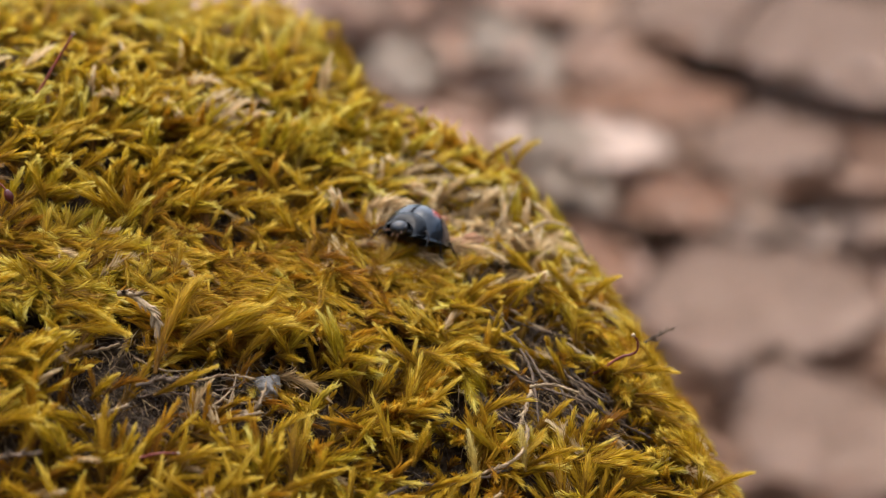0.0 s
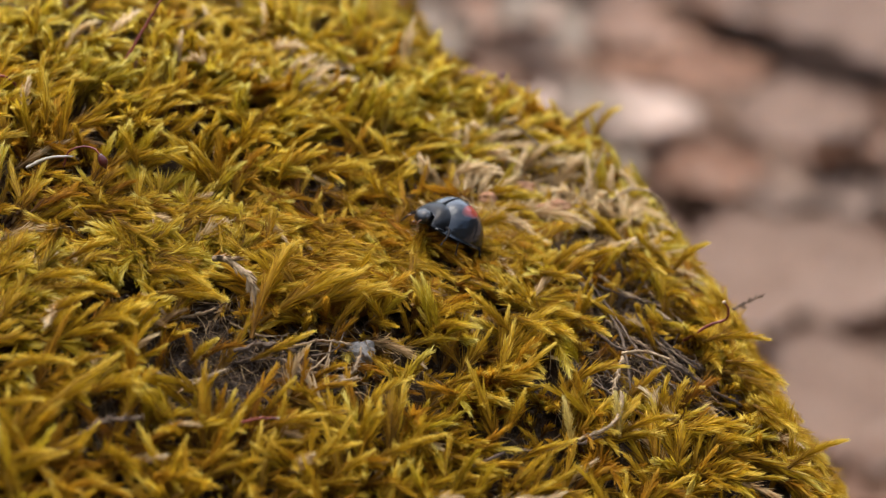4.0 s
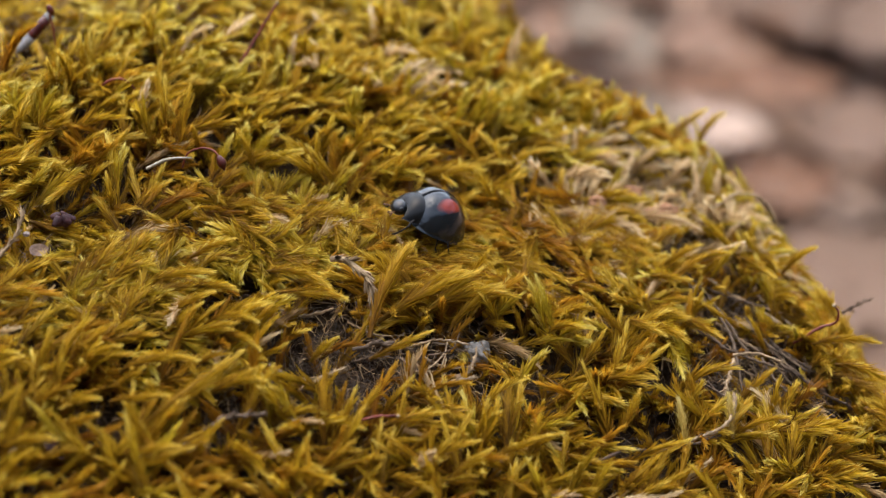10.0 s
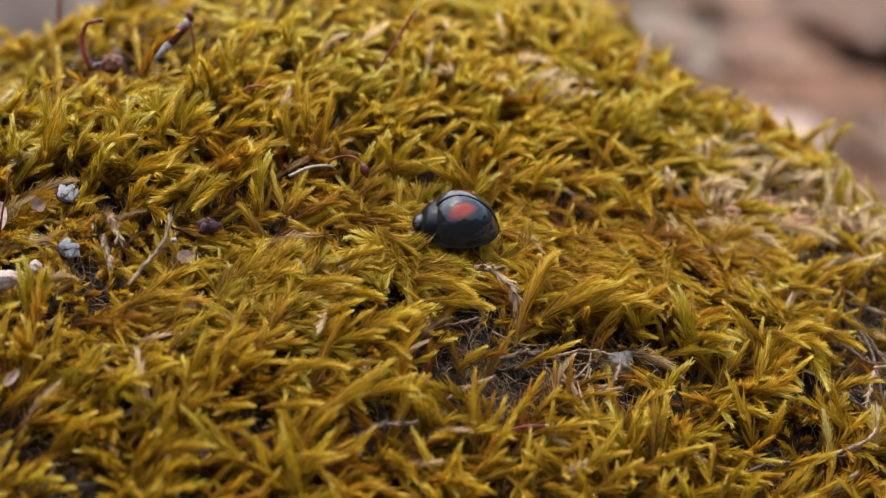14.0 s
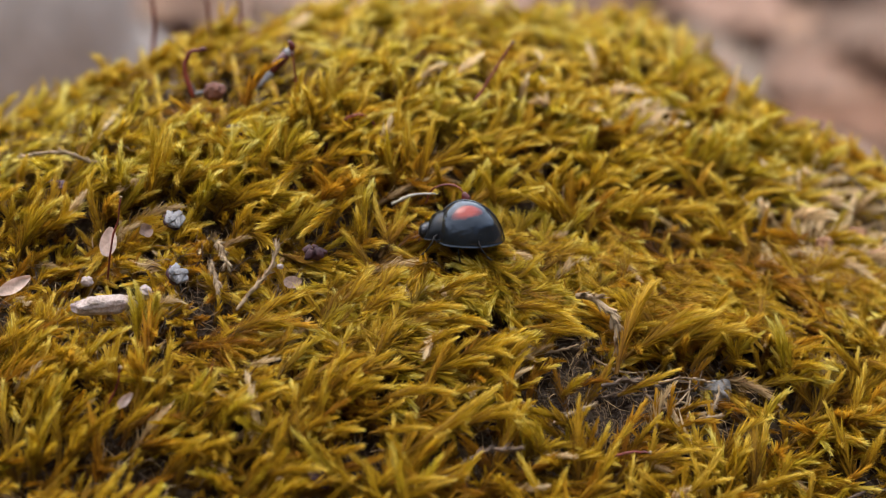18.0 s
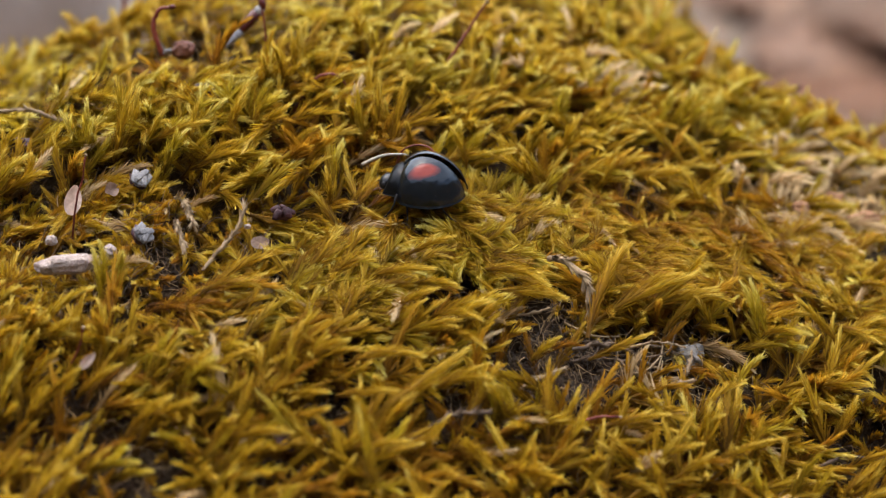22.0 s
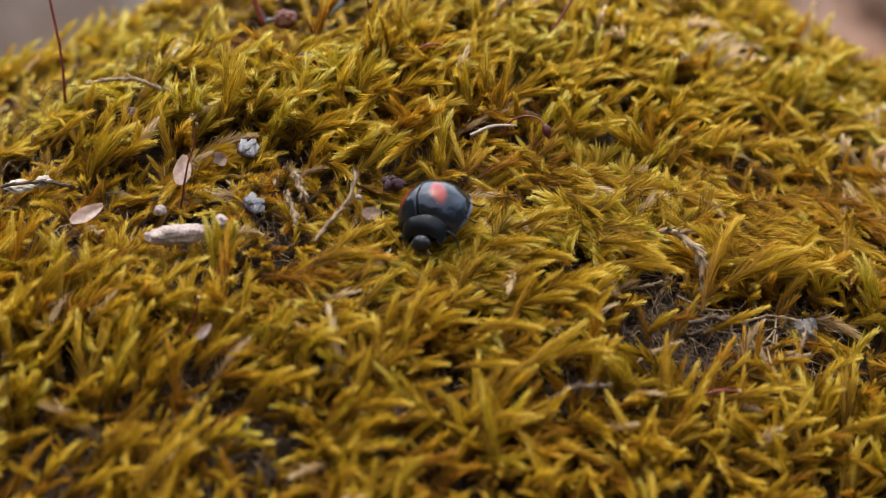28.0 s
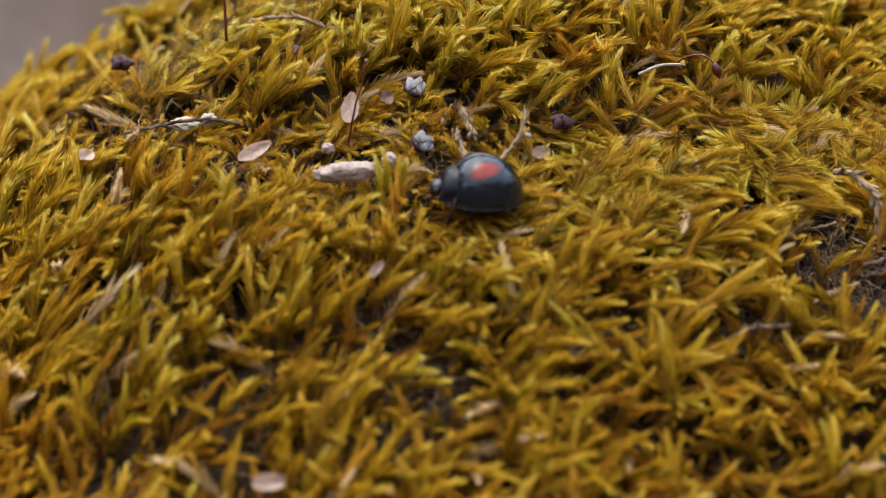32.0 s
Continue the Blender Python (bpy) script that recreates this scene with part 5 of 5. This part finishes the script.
stem([(14.5, 22.0, -3.4), (15.8, 20.0, -2.6), (17.6, 18.0, -3.2), (19.0, 17.0, -4.0)], 0.2, GREY_STEM, "arched grey withered stem", seed=16, scales=14)
stem([(21.0, 13.5, -4.6), (22.6, 13.6, -3.7), (24.0, 13.2, -4.0), (25.0, 12.6, -5.6)], 0.18, DRY_STEM, "arched brown withered shoot at the moss edge", seed=17, scales=30)
stem([(27.3, 4.2, -6.1), (28.0, 4.4, -5.8), (28.9, 4.7, -5.5)], 0.15, GREY_STEM, "short grey stem end at the moss edge", seed=18, scales=10)
stem([(-26.4, 5.4, 4.6), (-28.5, 5.6, 5.2), (-30.8, 5.9, 4.8)], 0.22, DRY_STEM, "withered tan moss stem lying flat", seed=19, scales=40)
stem([(-26.5, 5.2, 4.8), (-25.4, 4.4, 4.8), (-24.4, 3.4, 4.2)], 0.13, DRY_STEM, "thin tan stem lying on the moss", seed=20, scales=8)
stem([(-36.5, -1.9, 2.0), (-34.5, -2.2, 2.7), (-32.5, -2.0, 3.0), (-30.8, -1.6, 2.6)], 0.2, GREY_STEM, "withered grey fringed moss stem", seed=21, scales=70)
stem([(4.2, -10.4, -2.0), (5.4, -10.0, -1.4), (6.6, -9.4, -1.5)], 0.17, DRY_STEM, "withered tan moss stem in a hollow", seed=22, scales=26)
stem([(-3.0, -12.4, -1.4), (-1.6, -10.9, -0.9), (0.2, -9.9, -0.6)], 0.2, DRY_STEM, "withered tan moss stem", seed=23, scales=26)
stem([(-7.0, -16.6, -0.6), (-5.4, -15.5, 0.2), (-3.6, -15.2, 0.2)], 0.2, GREY_STEM, "withered brown moss stem", seed=24, scales=30)
stem([(-19.6, -3.2, 3.4), (-19.4, -4.2, 3.9), (-18.9, -5.6, 3.2)], 0.22, DRY_STEM, "withered straw moss shoot", seed=25, scales=50)
stem([(-19.8, -1.6, 4.0), (-19.2, -2.6, 4.3), (-18.6, -3.8, 3.6)], 0.22, DRY_STEM, "withered straw moss shoot", seed=26, scales=50)


def matted_stems():
    """Old stems that lie bare on the rock where the moss has died back."""
    r = random.Random(31)
    for k in range(20):
        x, y, a = r.uniform(17.8, 23.5), r.uniform(-4.0, 7.5), r.uniform(-1.5, -0.5)
        pts = [(x + d * math.cos(a + 0.1 * d) , y + d * math.sin(a + 0.1 * d)) for d in (0, 1.3, 2.6, r.uniform(3.4, 5.0))]
        lift = r.uniform(0.7, 1.4)
        stem([(px, py, float(crest(px, py)) - lift + 0.15 * r.uniform(-1, 1)) for px, py in pts], r.uniform(0.10, 0.19), (GREY_STEM, GREY_STEM, GREY_STEM, DRY_STEM)[k % 4], "grey-brown withered stem matted on bare rock", seed=60 + k, scales=r.randint(14, 34))
    for k in range(16):
        x, y, a = r.uniform(-4.0, 6.0), r.uniform(-9.8, -5.2), r.uniform(-0.9, 0.5)
        pts = [(x + d * math.cos(a + 0.25 * d), y + d * math.sin(a + 0.25 * d)) for d in (0, 0.8, 1.6, r.uniform(2.2, 3.4))]
        lift = r.uniform(0.8, 1.6)
        stem([(px, py, float(crest(px, py)) - lift + 0.15 * r.uniform(-1, 1)) for px, py in pts], r.uniform(0.08, 0.17), (DRY_STEM, GREY_STEM)[k % 2], "withered brown stem lying in a bare hollow", seed=90 + k, scales=r.randint(14, 36))


matted_stems()
lump("pebble", (1.6, -8.4, -3.4), (0.9, 0.7, 0.5), GREY_STEM, "dark stone bared in a hollow of the moss", "pebble", 41, 0.45)
lump("pebble", (-1.2, -6.0, -2.0), (0.8, 0.6, 0.5), GREY_STEM, "dark stone bared in a hollow of the moss", "pebble", 42, 0.45)
lump("pebble", (8.3, -6.8, -4.2), (0.6, 0.5, 0.4), GREY_STEM, "small dark stone bared in the moss", "pebble", 43, 0.4)
lump("white_flake", (-33.4, -1.4, 2.5), (0.7, 0.35, 0.2), WHITE_GRIT, "white chalky flake on the moss", "stone chip", 22, 0.5, (20, 0, 10))
lump("white_flake", (-32.2, -1.2, 2.7), (0.45, 0.3, 0.2), WHITE_GRIT, "white chalky flake on the moss", "stone chip", 23, 0.5, (20, 0, 60))



# ---- movement ----
def bug_pose(x, y, z, yaw, nose, roll):
    turn = Matrix.Rotation(radians(yaw), 4, "Z") @ Matrix.Rotation(radians(-nose), 4, "Y") @ Matrix.Rotation(radians(roll), 4, "X")
    return Matrix.Translation(Vector((x, y, z)) * MM) @ turn


def motions():
    walk(bug, [(t, bug_pose(*row)) for t, *row in BUG_PATH])
    times = np.arange(0, 32.01, 0.2)
    at = np.array([r[0] for r in BUG_PATH])
    way = np.array([[np.interp(t, at, [r[k] for r in BUG_PATH]) for k in (1, 2, 4)] for t in times])
    gone = np.r_[0, np.cumsum(np.hypot(*np.diff(way[:, :2], axis=0).T) + 0.012 * np.abs(np.diff(way[:, 2])))]
    for n, (leg, s, hx) in enumerate(legs):
        phase = math.pi * ((n // 2 + n) % 2)
        rows = []
        for t, g in zip(times, gone):
            swing = math.sin(g * 3.4 + phase)
            lift = max(0.0, math.cos(g * 3.4 + phase))
            turn = Euler((radians(s * 12 * lift), 0, radians(s * 17 * swing)))
            rows.append((float(t), Matrix.Translation(leg.location) @ turn.to_matrix().to_4x4()))
        walk(leg, rows)
    home = HINGE * MM
    for side, most in ((1, 4.0), (-1, 13.0)):
        rows = []
        for t, k in ((0, 0), (19.2, 0), (20.0, 0.55), (20.5, 1), (21.0, 0.5), (21.6, 0.28), (22.3, 0.5), (22.8, 0.2), (23.3, 0), (32, 0)):
            turn = Euler((radians(-side * 0.6 * most * k), radians(0.5 * most * k), radians(side * -most * k)))
            rows.append((t, Matrix.Translation(home) @ turn.to_matrix().to_4x4()))
        walk(wings[side], rows)


motions()
